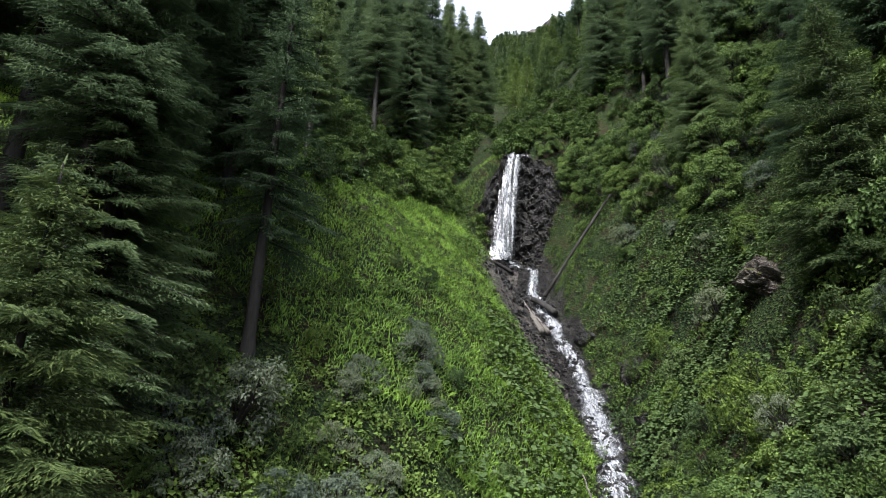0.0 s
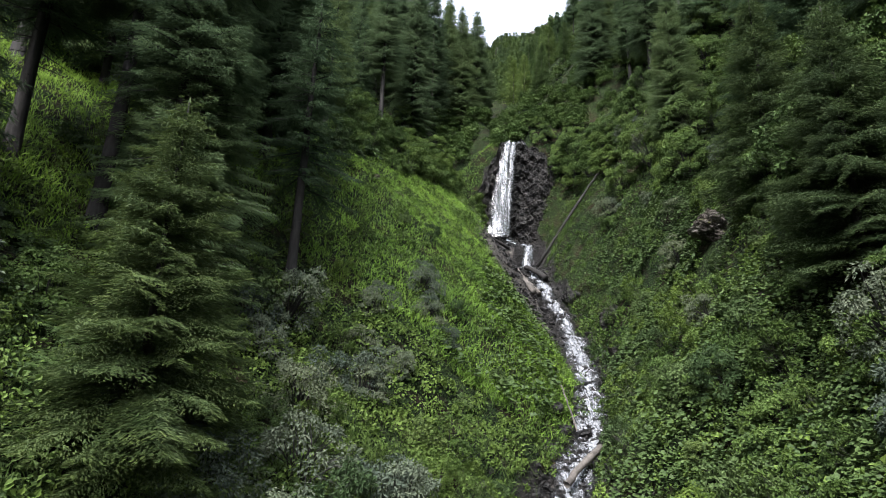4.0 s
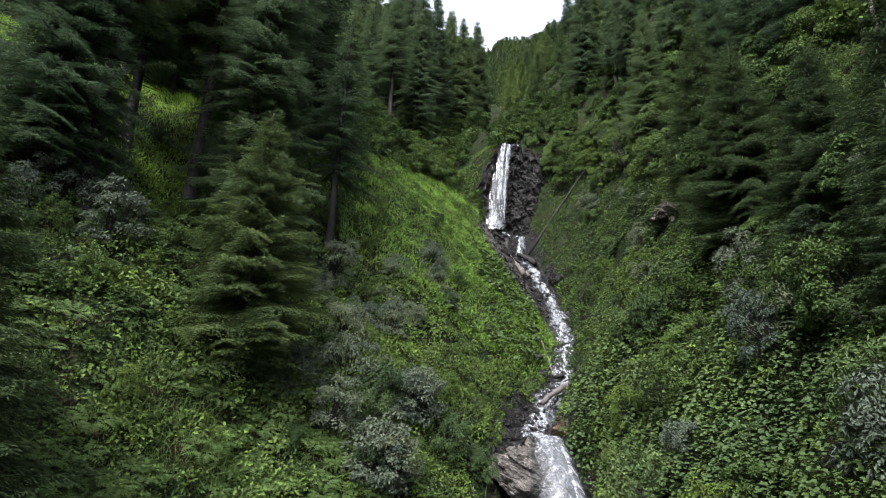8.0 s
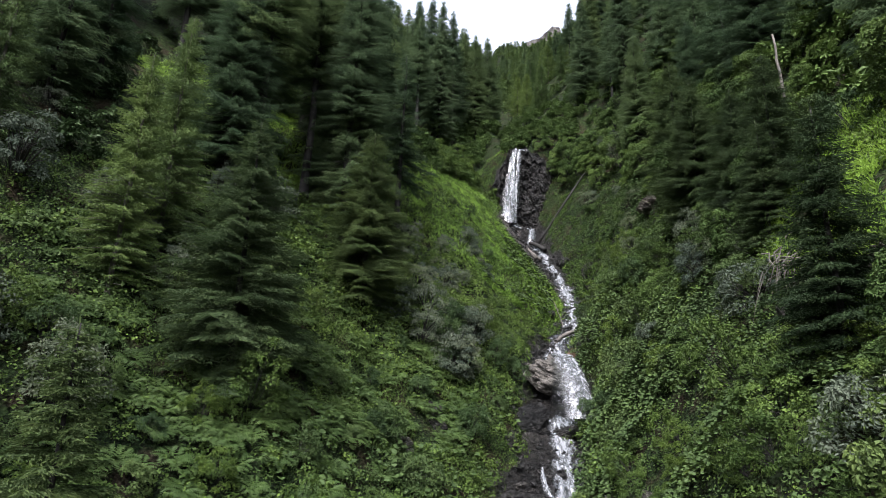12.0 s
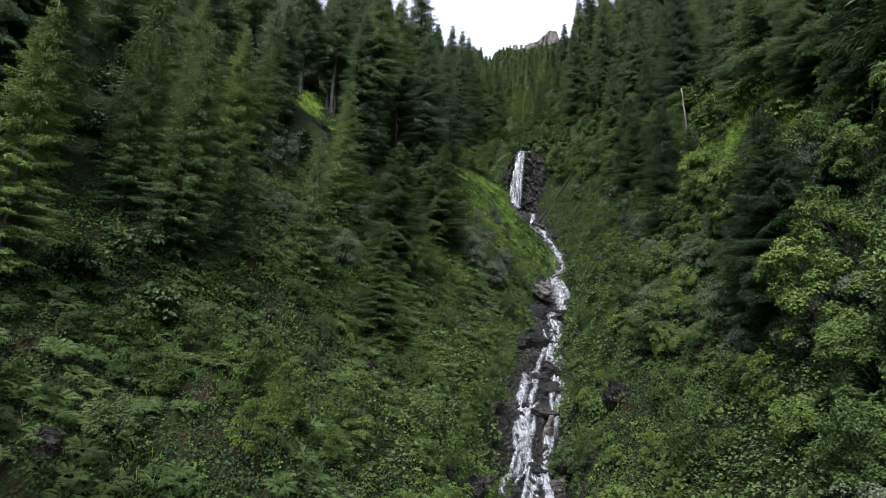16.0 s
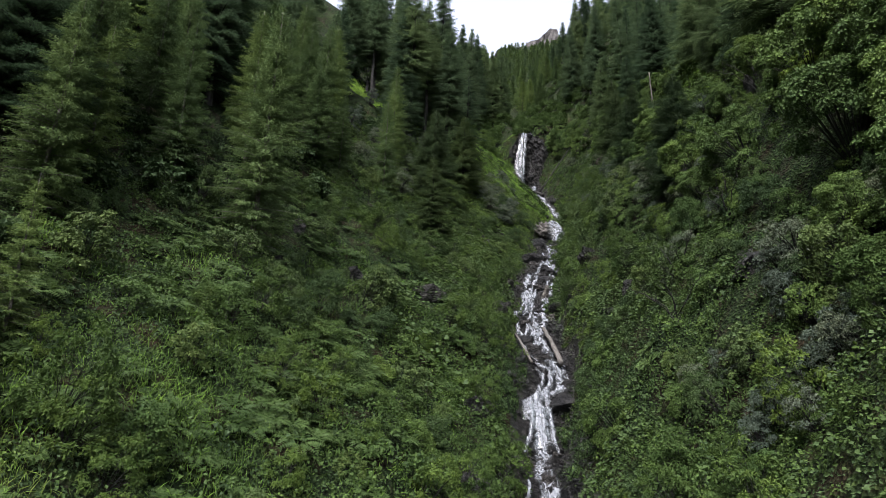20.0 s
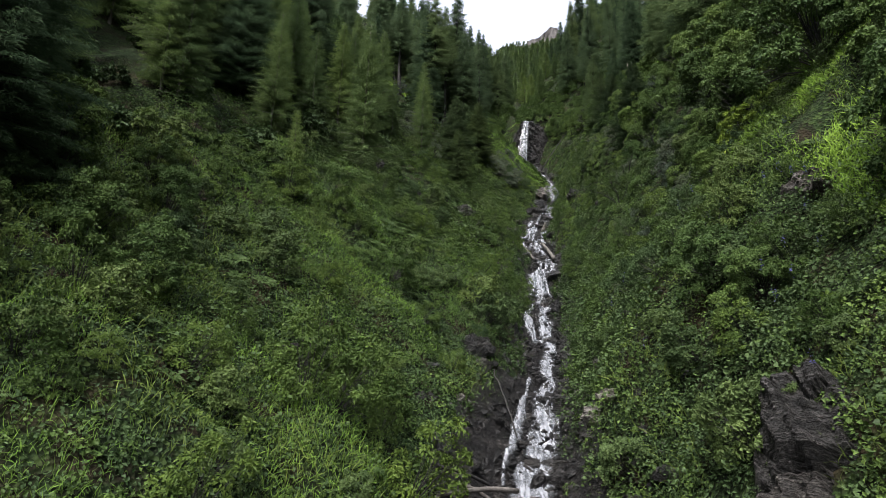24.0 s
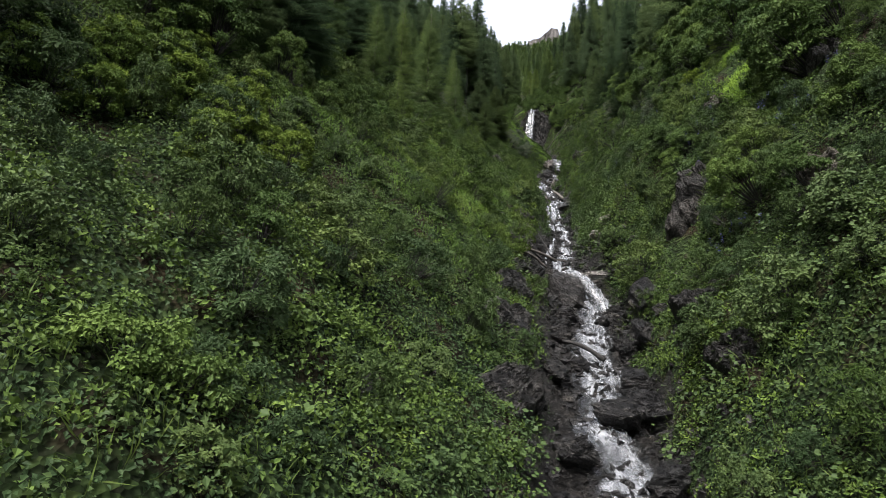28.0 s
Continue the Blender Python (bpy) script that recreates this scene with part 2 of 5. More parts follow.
# -- land form --
# The brook's course: distance down the valley (y), x and height of its bed.
COURSE = np.array([
    (600, 40, 420), (330, 20, 250), (120, 6, 90), (12, -2.2, 19), (0.5, -2.2, 10.9), (-0.9, -3.3, -0.3), (-5.2, -1.4, -2.4), (-6.4, -1.8, -4.6),
    (-12.3, -2.1, -6.5), (-15.6, -1.6, -8.8), (-20.2, -1.1, -12.6), (-23.6, -1.2, -14.5), (-28, -1.6, -16.6), (-33.5, -3.0, -19.1),
    (-39.5, -5.9, -22.0), (-42.0, -5.9, -22.9), (-44.6, -6.2, -25.7), (-50, -8.3, -28.6), (-57.5, -9.9, -32.8), (-64, -11.4, -36.2),
    (-71, -12.4, -40.0), (-77, -12.4, -43.2), (-79.2, -13.4, -44.4), (-81, -13.9, -46.3), (-86, -14.6, -48.6), (-95, -15.9, -52.5),
    (-102.5, -17.9, -56.5), (-105.5, -18.6, -57.9), (-108, -18.0, -60.0), (-113.5, -19.2, -62.8), (-121, -20.6, -67.0), (-160, -27, -88)])[::-1]
RUN = np.array([(-400, -200), (-160, -87.5), (-121, -66.5), (-79, -44.5), (-50, -28.2), (-20, -11.5), (-5, -1.0), (0, 4.0), (15, 17), (60, 50), (120, 96), (200, 158),
                (330, 258), (371, 286), (420, 284), (520, 270), (900, 200)])

FLAT = np.array([(-160, 1.4), (-125, 1.4), (-108, 1.3), (-100, 1.0), (-80, 1.0), (-70, 1.4), (-60, 1.9), (-50, 1.7), (-46, 1.3), (-38, 1.0), (-12, 1.0), (-8, 1.5), (-4, 3.0), (0, 3.2), (3, 1.5)])


def speckle(x, y, s):
    h = np.sin(x * 127.1 + y * 311.7 + s * 74.7) * 43758.5453
    return h - np.floor(h)


def rough(x, y, s=0.0):
    """Smooth value noise, -1 to 1, with cells of one metre."""
    xi, yi = np.floor(x), np.floor(y)
    u, v = x - xi, y - yi
    u, v = u * u * (3 - 2 * u), v * v * (3 - 2 * v)
    a = speckle(xi, yi, s) * (1 - u) + speckle(xi + 1, yi, s) * u
    b = speckle(xi, yi + 1, s) * (1 - u) + speckle(xi + 1, yi + 1, s) * u
    return 2 * (a * (1 - v) + b * v) - 1


def brook_x(y):
    return np.interp(y, COURSE[:, 0], COURSE[:, 1])


def bed_z(y):
    return np.interp(y, COURSE[:, 0], COURSE[:, 2])


def land_z(x, y, fine=True):
    x, y = np.asarray(x, float), np.asarray(y, float)
    d = x - brook_x(y)
    run = np.interp(y, RUN[:, 0], RUN[:, 1])
    a = np.abs(d)
    c = np.interp(y, FLAT[:, 0], FLAT[:, 1])
    left = 0.76 * np.clip(a - c, 0, 40) + 0.62 * np.clip(a - c - 40, 0, None) + 0.5 * np.clip(a - c - 0.2, 0, 1.2)
    right = 1.42 * np.clip(a - c, 0, 16) + 1.05 * np.clip(a - c - 16, 0, 30) + 0.7 * np.clip(a - c - 46, 0, None) + 0.6 * np.clip(a - c - 0.2, 0, 1.2)
    open_up = 1 - 0.9 * np.clip((y - 8) / 170, 0, 1)
    z = run + open_up * np.where(d < 0, left, right) + np.exp(-(np.clip(a - 2.2, 0, None) / 2.6) ** 2) * (bed_z(y) - run)
    if fine:
        bed = np.clip(1 - (a - c - 0.3) / 1.2, 0, 1) * (y < 0)
        z = z + bed * (0.34 * (speckle(np.floor(x / 0.8 + 0.35 * rough(x, y, 6)), np.floor(y / 1.0), 8) - 0.45) + 0.16 * (speckle(np.floor(x / 0.34 + y * 0.3), np.floor(y / 0.5), 9) - 0.5))
        bank = np.clip((a - 1.6) / 3, 0, 1)
        z = z + bank * np.where(d > 0, 1.45, 1.0) * (0.9 * rough(x / 7, y / 7, 1) + 0.62 * rough(x / 2.6, y / 2.6, 2) + 0.26 * rough(x / 1.1, y / 1.1, 3)) + 0.12 * rough(x / 0.8, y / 0.8, 4)
        z = z + np.clip((a - 25) / 40, 0, 1) * 6 * rough(x / 31, y / 31, 5)
    return z
# -- end land form --


# ---- mesh helpers ----


def mesh_of(name, verts, faces, mats, smooth=False, slots=None):
    """A mesh from an array of points and an array of faces that all have the same number of corners."""
    me = bpy.data.meshes.new(name)
    verts, faces = np.asarray(verts, np.float32), np.asarray(faces, np.int32)
    n, k = faces.shape
    me.vertices.add(len(verts))
    me.vertices.foreach_set("co", verts.ravel())
    me.loops.add(n * k)
    me.loops.foreach_set("vertex_index", faces.ravel())
    me.polygons.add(n)
    me.polygons.foreach_set("loop_start", np.arange(n, dtype=np.int32) * k)
    for m in mats:
        me.materials.append(m)
    if slots is not None:
        me.polygons.foreach_set("material_index", np.asarray(slots, np.int32))
    me.update(calc_edges=True)
    if not smooth:
        me.shade_flat()
    return me


def with_depth(me, depth):
    """Stores how deep the water stands at each point of its sheet."""
    me.attributes.new("depth", "FLOAT", "POINT").data.foreach_set("value", np.asarray(depth, np.float32).ravel())
    return me


def thing(name, label, category, group="", at=None, kind=""):
    ob = new(name)
    ob.empty_display_size = 0.2
    if at is not None:
        ob.matrix_basis = at
    return tagged(ob, label, category, group, kind)


def part(name, me, parent, label="", kind=""):
    ob = new(name, me)
    ob.parent = parent
    return tagged(ob, label, kind=kind)


def unit(v):
    return v / np.maximum(np.linalg.norm(v, axis=-1, keepdims=True), 1e-9)


def kites(P, A, N, L, W, fold=0.15, droop=0.15):
    """Leaves: kites at P that lie along A with the normal N, L long and W wide, folded along the midrib, with a drooping tip."""
    A, L, W = unit(A), np.asarray(L)[:, None], np.asarray(W)[:, None]
    B = unit(np.cross(N, A))
    N = np.cross(A, B)
    mid = P + A * L * 0.45
    v = np.stack([P, mid + B * W / 2 + N * W * fold, P + A * L - N * L * droop, mid - B * W / 2 + N * W * fold], 1)
    return v.reshape(-1, 3), np.arange(len(P) * 4).reshape(-1, 4)


def rounds(P, A, N, L):
    """Round leaves as dished hexagons with a notch at the stalk."""
    A, L = unit(A), np.asarray(L)[:, None]
    B = unit(np.cross(N, A))
    N = np.cross(A, B)
    out = []
    for ang, rad, lift in ((180, 0.16, 0.0), (130, 0.52, 0.1), (70, 0.54, 0.12), (0, 0.56, -0.04), (-70, 0.54, 0.12), (-130, 0.52, 0.1)):
        a = radians(ang)
        out.append(P + (A * math.cos(a) + B * math.sin(a)) * L * rad + N * L * lift)
    v = np.stack(out, 1).reshape(-1, 3)
    k = np.arange(len(P))[:, None] * 6
    return v, np.concatenate([k + [0, 1, 2, 3], k + [0, 3, 4, 5]])


def tube(points, radii, sides=6, cap=True):
    """A tapering tube along points, as quads."""
    points, radii = np.asarray(points, float), np.asarray(radii, float)
    way = unit(np.gradient(points, axis=0))
    ref = np.where(np.abs(way[:, 2:3]) > 0.8, [[1.0, 0, 0]], [[0, 0, 1.0]])
    a = unit(np.cross(way, ref))
    b = np.cross(way, a)
    ang = np.linspace(0, 2 * np.pi, sides, endpoint=False)
    v = points[:, None] + radii[:, None, None] * (np.cos(ang)[None, :, None] * a[:, None] + np.sin(ang)[None, :, None] * b[:, None])
    n = len(points)
    i, j = np.meshgrid(np.arange(n - 1), np.arange(sides), indexing="ij")
    k = (j + 1) % sides
    f = np.stack([i * sides + j, i * sides + k, (i + 1) * sides + k, (i + 1) * sides + j], -1).reshape(-1, 4)
    v = v.reshape(-1, 3)
    if cap:
        for ring in (0, n - 1):
            c = len(v)
            v = np.vstack([v, points[ring]])
            q = np.arange(0, sides, 2)
            s = ring * sides
            f = np.vstack([f, np.stack([np.full(len(q), c), s + q, s + (q + 1) % sides, s + (q + 2) % sides], 1)])
    return v, f


def joined(pieces):
    v, f, n = [], [], 0
    for a, b in pieces:
        v.append(a)
        f.append(np.asarray(b) + n)
        n += len(a)
    return np.vstack(v), np.vstack(f)


def stone_mesh(name, size, material, seed, corners=18, rough_by=0.05, cuts=0):
    """A broken angular stone: the hull of a few scattered corners; large ones are cut finer and roughened in layers."""
    r = np.random.default_rng(seed)
    pts = unit(r.normal(size=(corners, 3))) * r.uniform(0.72, 1.0, (corners, 1))
    bm = bmesh.new()
    for p in pts:
        bm.verts.new(p)
    made = bmesh.ops.convex_hull(bm, input=bm.verts)
    bmesh.ops.delete(bm, geom=list({x for x in made["geom_interior"] + made["geom_unused"] if isinstance(x, bmesh.types.BMVert)}), context="VERTS")
    for _ in range(cuts):
        bmesh.ops.subdivide_edges(bm, edges=bm.edges[:], cuts=1, use_grid_fill=True)
    bmesh.ops.triangulate(bm, faces=bm.faces[:])
    bm.verts.ensure_lookup_table()
    bm.verts.index_update()
    v = np.array([x.co for x in bm.verts])
    f = np.array([[x.index for x in p.verts] for p in bm.faces])
    bm.free()
    if cuts:
        s = seed * 3.7
        step = speckle(np.floor(v[:, 2] * 5 + 1.2 * v[:, 0] + 0.5 * rough(v[:, 0] * 2 + s, v[:, 1] * 2, 3)), np.floor(v[:, 0] * 1.6 + s), 5) - 0.5
        v = v * (1 + rough_by * (2.2 * step + 1.3 * rough(v[:, 0] * 3 + s, v[:, 1] * 3 + v[:, 2] * 2, 1) + 0.9 * rough(v[:, 0] * 7 + s, v[:, 2] * 7 + v[:, 1] * 5, 2) + 0.5 * rough(v[:, 1] * 15 + s, v[:, 2] * 17 + v[:, 0] * 9, 4)))[:, None]
    v = v / np.abs(v).max(0) * (np.array(size) / 2)
    return mesh_of(name, v, f, [material])


def land_normal(x, y):
    e = 0.4
    gx = (land_z(x + e, y) - land_z(x - e, y)) / (2 * e)
    gy = (land_z(x, y + e) - land_z(x, y - e)) / (2 * e)
    return unit(np.stack([-gx, -gy, np.ones_like(gx)], -1))


# ---- ground ----
BARE = np.array([(-160, 1.8), (-125, 1.8), (-110, 2.0), (-105, 2.4), (-100, 1.5), (-80, 1.5), (-76, 2.1), (-72, 2.1), (-69, 1.7), (-60, 2.1), (-47, 1.9), (-43, 2.0), (-38, 1.4), (-30, 1.0), (-20, 1.2), (-10, 1.8), (-5, 3.6), (0, 3.8), (3, 0.6)])


def bare_width(x, y, d):
    """How far the bare stony bed reaches from the middle of the brook."""
    w = np.interp(y, BARE[:, 0], BARE[:, 1]) + 0.55 * rough(x / 1.3, y / 1.3, 9)
    return w + np.where(d < 0, np.interp(y, [-27, -23, -19, -8, -5], [0, 2.2, 4.2, 3.0, 0]) - 1.4 * (y > -2.5) + 0.5 * (y < -98), -0.2)


def ground_sheet():
    half = np.concatenate([np.arange(0, 3, 0.22), np.arange(3, 6, 0.4), np.arange(6, 30, 0.8), np.arange(30, 60, 2), np.arange(60, 130, 7), np.geomspace(130, 1500, 10)])
    u = np.concatenate([-half[:0:-1], half])
    y = np.concatenate([-np.geomspace(1500, 165, 10), np.arange(-160, -132, 2), np.arange(-132, -2.4, 0.4), np.arange(-2.4, 2, 0.2), np.arange(2, 40, 0.9), np.arange(40, 130, 4),
                        np.arange(130, 460, 12), np.geomspace(470, 1500, 8)])
    U, Y = np.meshgrid(u, y)
    X = U + brook_x(Y)
    Z = land_z(X, Y)
    v = np.stack([X, Y, Z], -1).reshape(-1, 3)
    ny, nx = U.shape
    i, j = np.meshgrid(np.arange(ny - 1), np.arange(nx - 1), indexing="ij")
    k = (i * nx + j).ravel()
    f = np.stack([k, k + 1, k + nx + 1, k + nx], 1)
    mid = v[f].mean(1)
    d = mid[:, 0] - brook_x(mid[:, 1])
    stone = (np.abs(d) < bare_width(mid[:, 0], mid[:, 1], d)) & (mid[:, 1] < 0.2)
    dry = stone & (d < -1.3) & (mid[:, 1] > -27) & (mid[:, 1] < -5)
    me = mesh_of("ground", v, f, [SOIL, GRAVEL, SCREE], True, stone.astype(int) + dry)
    me.polygons.foreach_set("use_smooth", ~stone)
    return me


ground = tagged(new("ground", ground_sheet()), "steep mossy gully sides with a stony brook bed", "ground", kind="structure")


# ---- water ----
def ribbon(name, y0, y1, width, material, shift=0.0, lift=0.14, seed=0, cols=9, step=0.25, crown=0.08):
    """A sheet of running water along the brook's bed between two distances."""
    y = np.arange(y1, y0 + 1e-6, step)
    w = np.interp(y, *width) if isinstance(width, tuple) else np.full_like(y, width)
    s = np.interp(y, *shift) if isinstance(shift, tuple) else np.full_like(y, shift)
    w = w * (1 + 0.22 * rough(y / 0.9 + seed, y * 0 + seed, 3)) 
    s = s + 0.25 * rough(y / 1.7 + 5 * seed, y * 0 + seed, 4)
    u = np.linspace(-1, 1, cols)
    X = brook_x(y)[:, None] + s[:, None] + u[None] * w[:, None] / 2
    Y = np.repeat(y[:, None], cols, 1)
    low = np.minimum(land_z(X, Y), bed_z(Y) + 0.5)
    Z = low + lift * (1 - 0.9 * u[None] ** 4) + crown * rough(X / 0.4 + seed, Y / 1.3, 6)
    v = np.stack([X, Y, Z], -1).reshape(-1, 3)
    i, j = np.meshgrid(np.arange(len(y) - 1), np.arange(cols - 1), indexing="ij")
    k = (i * cols + j).ravel()
    return with_depth(mesh_of(name, v, np.stack([k, k + 1, k + cols + 1, k + cols], 1), [material], True), np.broadcast_to(1 - np.abs(u) ** 2.2, X.shape))


brook = thing("brook", "white rushing mountain brook over dark stones", "water", kind="structure")
part("rapid", ribbon("rapid", -1.0, -6.6, 1.0, RAPID, 0.0, seed=1), brook)
part("rapid", ribbon("rapid", -6.4, -21.0, 1.15, RAPID, 0.0, seed=2), brook)
part("rapid", ribbon("rapid", -20.8, -42.2, 1.5, RAPID, 0.0, seed=3), brook)
part("rapid", ribbon("rapid", -44.6, -56, 1.5, RAPID, ([-56, -50, -46], [0.9, 1.1, 0.2]), seed=4), brook)
part("rapid", ribbon("rapid", -54.6, -71, 0.85, RAPID, ([-71, -67, -61, -56, -54.5], [0, -0.2, -0.8, -0.7, 0.4]), seed=5), brook)
part("rapid", ribbon("rapid", -55.4, -70, 0.75, RAPID, ([-70, -67, -61, -57.5, -55.5], [0.2, 0.6, 1.2, 1.4, 1.0]), seed=7), brook)
part("rapid", ribbon("rapid", -69.6, -80, 1.05, RAPID, ([-80, -79.2, -77.8, -74.5, -71, -69.6], [-0.4, -0.55, 0.6, 0.25, -0.1, 0.0]), seed=8), brook)
part("rapid", ribbon("rapid", -71.0, -76, 0.4, RAPID, ([-76, -73.5, -71], [0.2, -1.1, -0.3]), seed=9, cols=5), brook)
part("rapid", ribbon("rapid", -79.5, -106, ([-106, -98, -95, -85, -80], [1.5, 0.9, 0.8, 0.8, 0.9]), RAPID, 0.0, seed=10), brook)
part("rapid", ribbon("rapid", -105.6, -150, ([-150, -124, -119, -115, -111, -108], [1.2, 1.2, 1.7, 2.0, 1.3, 0.8]), BROKEN, 0.0, 0.14, seed=6, cols=15), brook)

r = np.random.default_rng(19)
for n in range(17):
    y0 = r.uniform(-78, -45) if n < 13 else r.uniform(-100, -84)
    run, a, b = r.uniform(4, 8), r.uniform(-1.3, 1.3), r.uniform(-1.1, 1.1)
    part("rapid", ribbon("rapid", y0, y0 - run, ([y0 - run, y0 - run / 2, y0], [0.2, r.uniform(0.4, 0.75), 0.15]), RAPID, ([y0 - run, y0 - run / 2, y0], [b, (a + b) / 2 + r.normal(0, 0.3), a]), r.uniform(0.22, 0.36), seed=30 + n, cols=5), brook)


# ---- trees ----
def spruce_meshes(height, bare, reach, seed, needles, spray=0.34, gap=0.5, boughs=7, slim=0.0125, droop=0.35, wood=None, twig=1.2, fine=(0.24, 0.36), fan=0.42, ragged=0.4, hang=0.0, fresh=None, rough_by=0.45):
    """Trunk, limbs and crown of a conifer that stands at the origin. Each bough is a flat fan of side twigs. bare: share of the trunk with no green boughs; hang: share of drooping twigs; fresh: the needles of the tips."""
    r = np.random.default_rng(seed)
    n = 11
    hs = np.linspace(-0.6, height, n)
    sway = np.cumsum(r.normal(0, 0.03, (n, 2)), 0) * (height / 15)
    sway -= sway[0]
    radii = slim * height * (1 - np.clip(hs, 0, None) / height) ** 0.8 + 0.015
    radii[0] *= 1.45
    trunk = tube(np.column_stack([sway, hs]), radii, 9)
    limbs, P, A, N, L, W, S = [], [], [], [], [], [], []

    def spread(p, a, nrm, ln, wd, slot):
        P.append(p), A.append(a), N.append(nrm), L.append(ln), W.append(wd), S.append(np.broadcast_to(slot, len(p)))

    h = height * bare * 0.5
    while h < height * 0.985:
        up = (h - height * bare) / (height * (1 - bare))
        live = up > 0
        turn = r.uniform(0, 6.3)
        count = boughs if live else 3
        for b in range(count):
            a = turn + b * 6.283 / count + r.normal(0, 0.35)
            full = reach * (1 - max(up, 0)) ** 0.8 * (0.72 + 0.34 * min(max(up, 0) * 5, 1)) + 0.1
            ln = full * r.uniform(1 - ragged, 1.12) * (1 if live else 0.55)
            h0 = h + r.normal(0, 0.6) * gap
            x0, y0 = np.interp(h0, hs, sway[:, 0]), np.interp(h0, hs, sway[:, 1])
            way = np.array([math.cos(a), math.sin(a), 0])
            side = np.array([-way[1], way[0], 0])
            m = max(3, int(ln / (spray * 0.55)))
            q = np.linspace(0.1, 1, m)
            rise = 0.42 * max(up, 0) - 0.06 + r.normal(0, 0.06)
            bend = r.normal(0, 0.12)
            pts = np.column_stack([x0 + way[0] * ln * q, y0 + way[1] * ln * q, h0 + ln * (rise * q - droop * q**1.7 + 0.3 * droop * q**4)]) + side * (bend * ln * q**2)[:, None]
            if ln > twig or not live:
                limbs.append(tube(pts[[0, m // 2, m - 1]], [0.012 + 0.011 * ln, 0.01 + 0.006 * ln, 0.006], 3, False))
            if not live:
                continue
            reachout = fan * ln * np.clip(1.2 * (1 - q) + 0.16, 0, 1) * np.clip(q * 2.5 + 0.25, 0, 1)
            for sgn in (-1, 1):
                for k in range(int(np.ceil(reachout.max() / (spray * 0.8)))):
                    here = (reachout > k * spray * 0.8) & (r.random(m) < 0.93)
                    c = int(here.sum())
                    if not c:
                        continue
                    out = unit(way * 0.8 + sgn * side * r.uniform(0.65, 1.0, (c, 1)) - np.array([0, 0, 1.0]) * (0.12 + droop * 0.55 * q[here][:, None]))
                    last = reachout[here] < (k + 1) * spray * 0.8
                    spread(pts[here] + out * (k * spray * 0.8) - [0, 0, 0.12 * droop * k * k * spray] + r.normal(0, 0.03, (c, 3)), out + r.normal(0, 0.12, (c, 3)), np.array([0, 0, 0.8]) + 0.45 * way + r.normal(0, rough_by, (c, 3)),
                           spray * r.uniform(1.0, 1.35, c), spray * r.uniform(*fine, c), last.astype(int))
            spread(pts, np.gradient(pts, axis=0), np.array([0, 0, 0.8]) + 0.45 * way + r.normal(0, rough_by, (m, 3)), np.full(m, spray * 1.2), spray * r.uniform(*fine, m), (q > 0.85).astype(int))
            if hang:
                here = r.random(m) < hang
                c = int(here.sum())
                spread(pts[here] + side * r.normal(0, 0.1, (c, 1)), np.array([0, 0, -1.0]) + way * 0.3 + r.normal(0, 0.2, (c, 3)), way + r.normal(0, 0.3, (c, 3)), spray * r.uniform(0.9, 1.7, c), spray * r.uniform(*fine, c), 0)
        h += gap * r.uniform(0.7, 1.25) * (0.55 + 0.45 * (1 - max(up, 0)))
    tip = np.array([[sway[-1, 0], sway[-1, 1], height - 0.35]])
    spread(tip, np.array([[0, 0, 1.0]]), np.array([[1.0, 0, 0]]), np.array([0.6]), np.array([0.06]), 1)
    crown = kites(np.vstack(P), np.vstack(A), np.vstack(N), np.concatenate(L), np.concatenate(W), 0.1, 0.18)
    wood = wood or BARK
    return (mesh_of("trunk", *trunk, [wood], True), mesh_of("branchwork", *joined(limbs), [wood]) if limbs else None, mesh_of("crown", *crown, [needles, fresh or needles], slots=np.concatenate(S)))


def conifer(at, meshes, name, label, group):
    t = thing(name, label, "tree", group, at)
    for n, me in zip(("trunk", "branchwork", "crown"), meshes):
        if me:
            part(n, me, t, kind="stuff" if n == "branchwork" else "")
    return t


TALL = [spruce_meshes(20, 0.26, 3.3, 11, SPRUCE, 0.15, 0.46, 8, hang=0.9, fine=(0.22, 0.34)), spruce_meshes(22, 0.4, 3.1, 12, SPRUCE, 0.15, 0.46, 8, hang=0.9, fine=(0.22, 0.34)), spruce_meshes(18, 0.06, 3.5, 13, SPRUCE, 0.15, 0.4, 9, hang=0.9, fine=(0.22, 0.34))]
AIRY = [spruce_meshes(14, 0.27, 2.7, 15, SPRUCE, 0.15, 0.56, 7, 0.0145, 0.48, hang=0.9, fine=(0.22, 0.34), fan=0.3, ragged=0.55, twig=0.6)]
SMALL = [spruce_meshes(9, 0.02, 3.0, 21, YOUNG, 0.11, 0.29, 9, droop=0.3, twig=9, fine=(0.24, 0.34), fresh=FRESH, hang=0.4), spruce_meshes(7, 0.02, 1.9, 22, YOUNG, 0.11, 0.26, 8, droop=0.28, twig=9, fine=(0.24, 0.34), fresh=FRESH, hang=0.4)]
SOFT = [spruce_meshes(11, 0.08, 2.0, 31, LARCH, 0.13, 0.26, 8, 0.009, 0.24, LARCH_BARK, 1.6, (0.2, 0.3), 0.26, 0.5, 0.7, FRESH_LARCH), spruce_meshes(8, 0.06, 1.5, 32, LARCH, 0.13, 0.24, 7, 0.009, 0.2, LARCH_BARK, 1.2, (0.2, 0.3), 0.26, 0.5, 0.7, FRESH_LARCH)]
FAR = [spruce_meshes(17, 0.08, 2.6, 41, SPRUCE, 0.9, 1.0, 6, twig=9)]
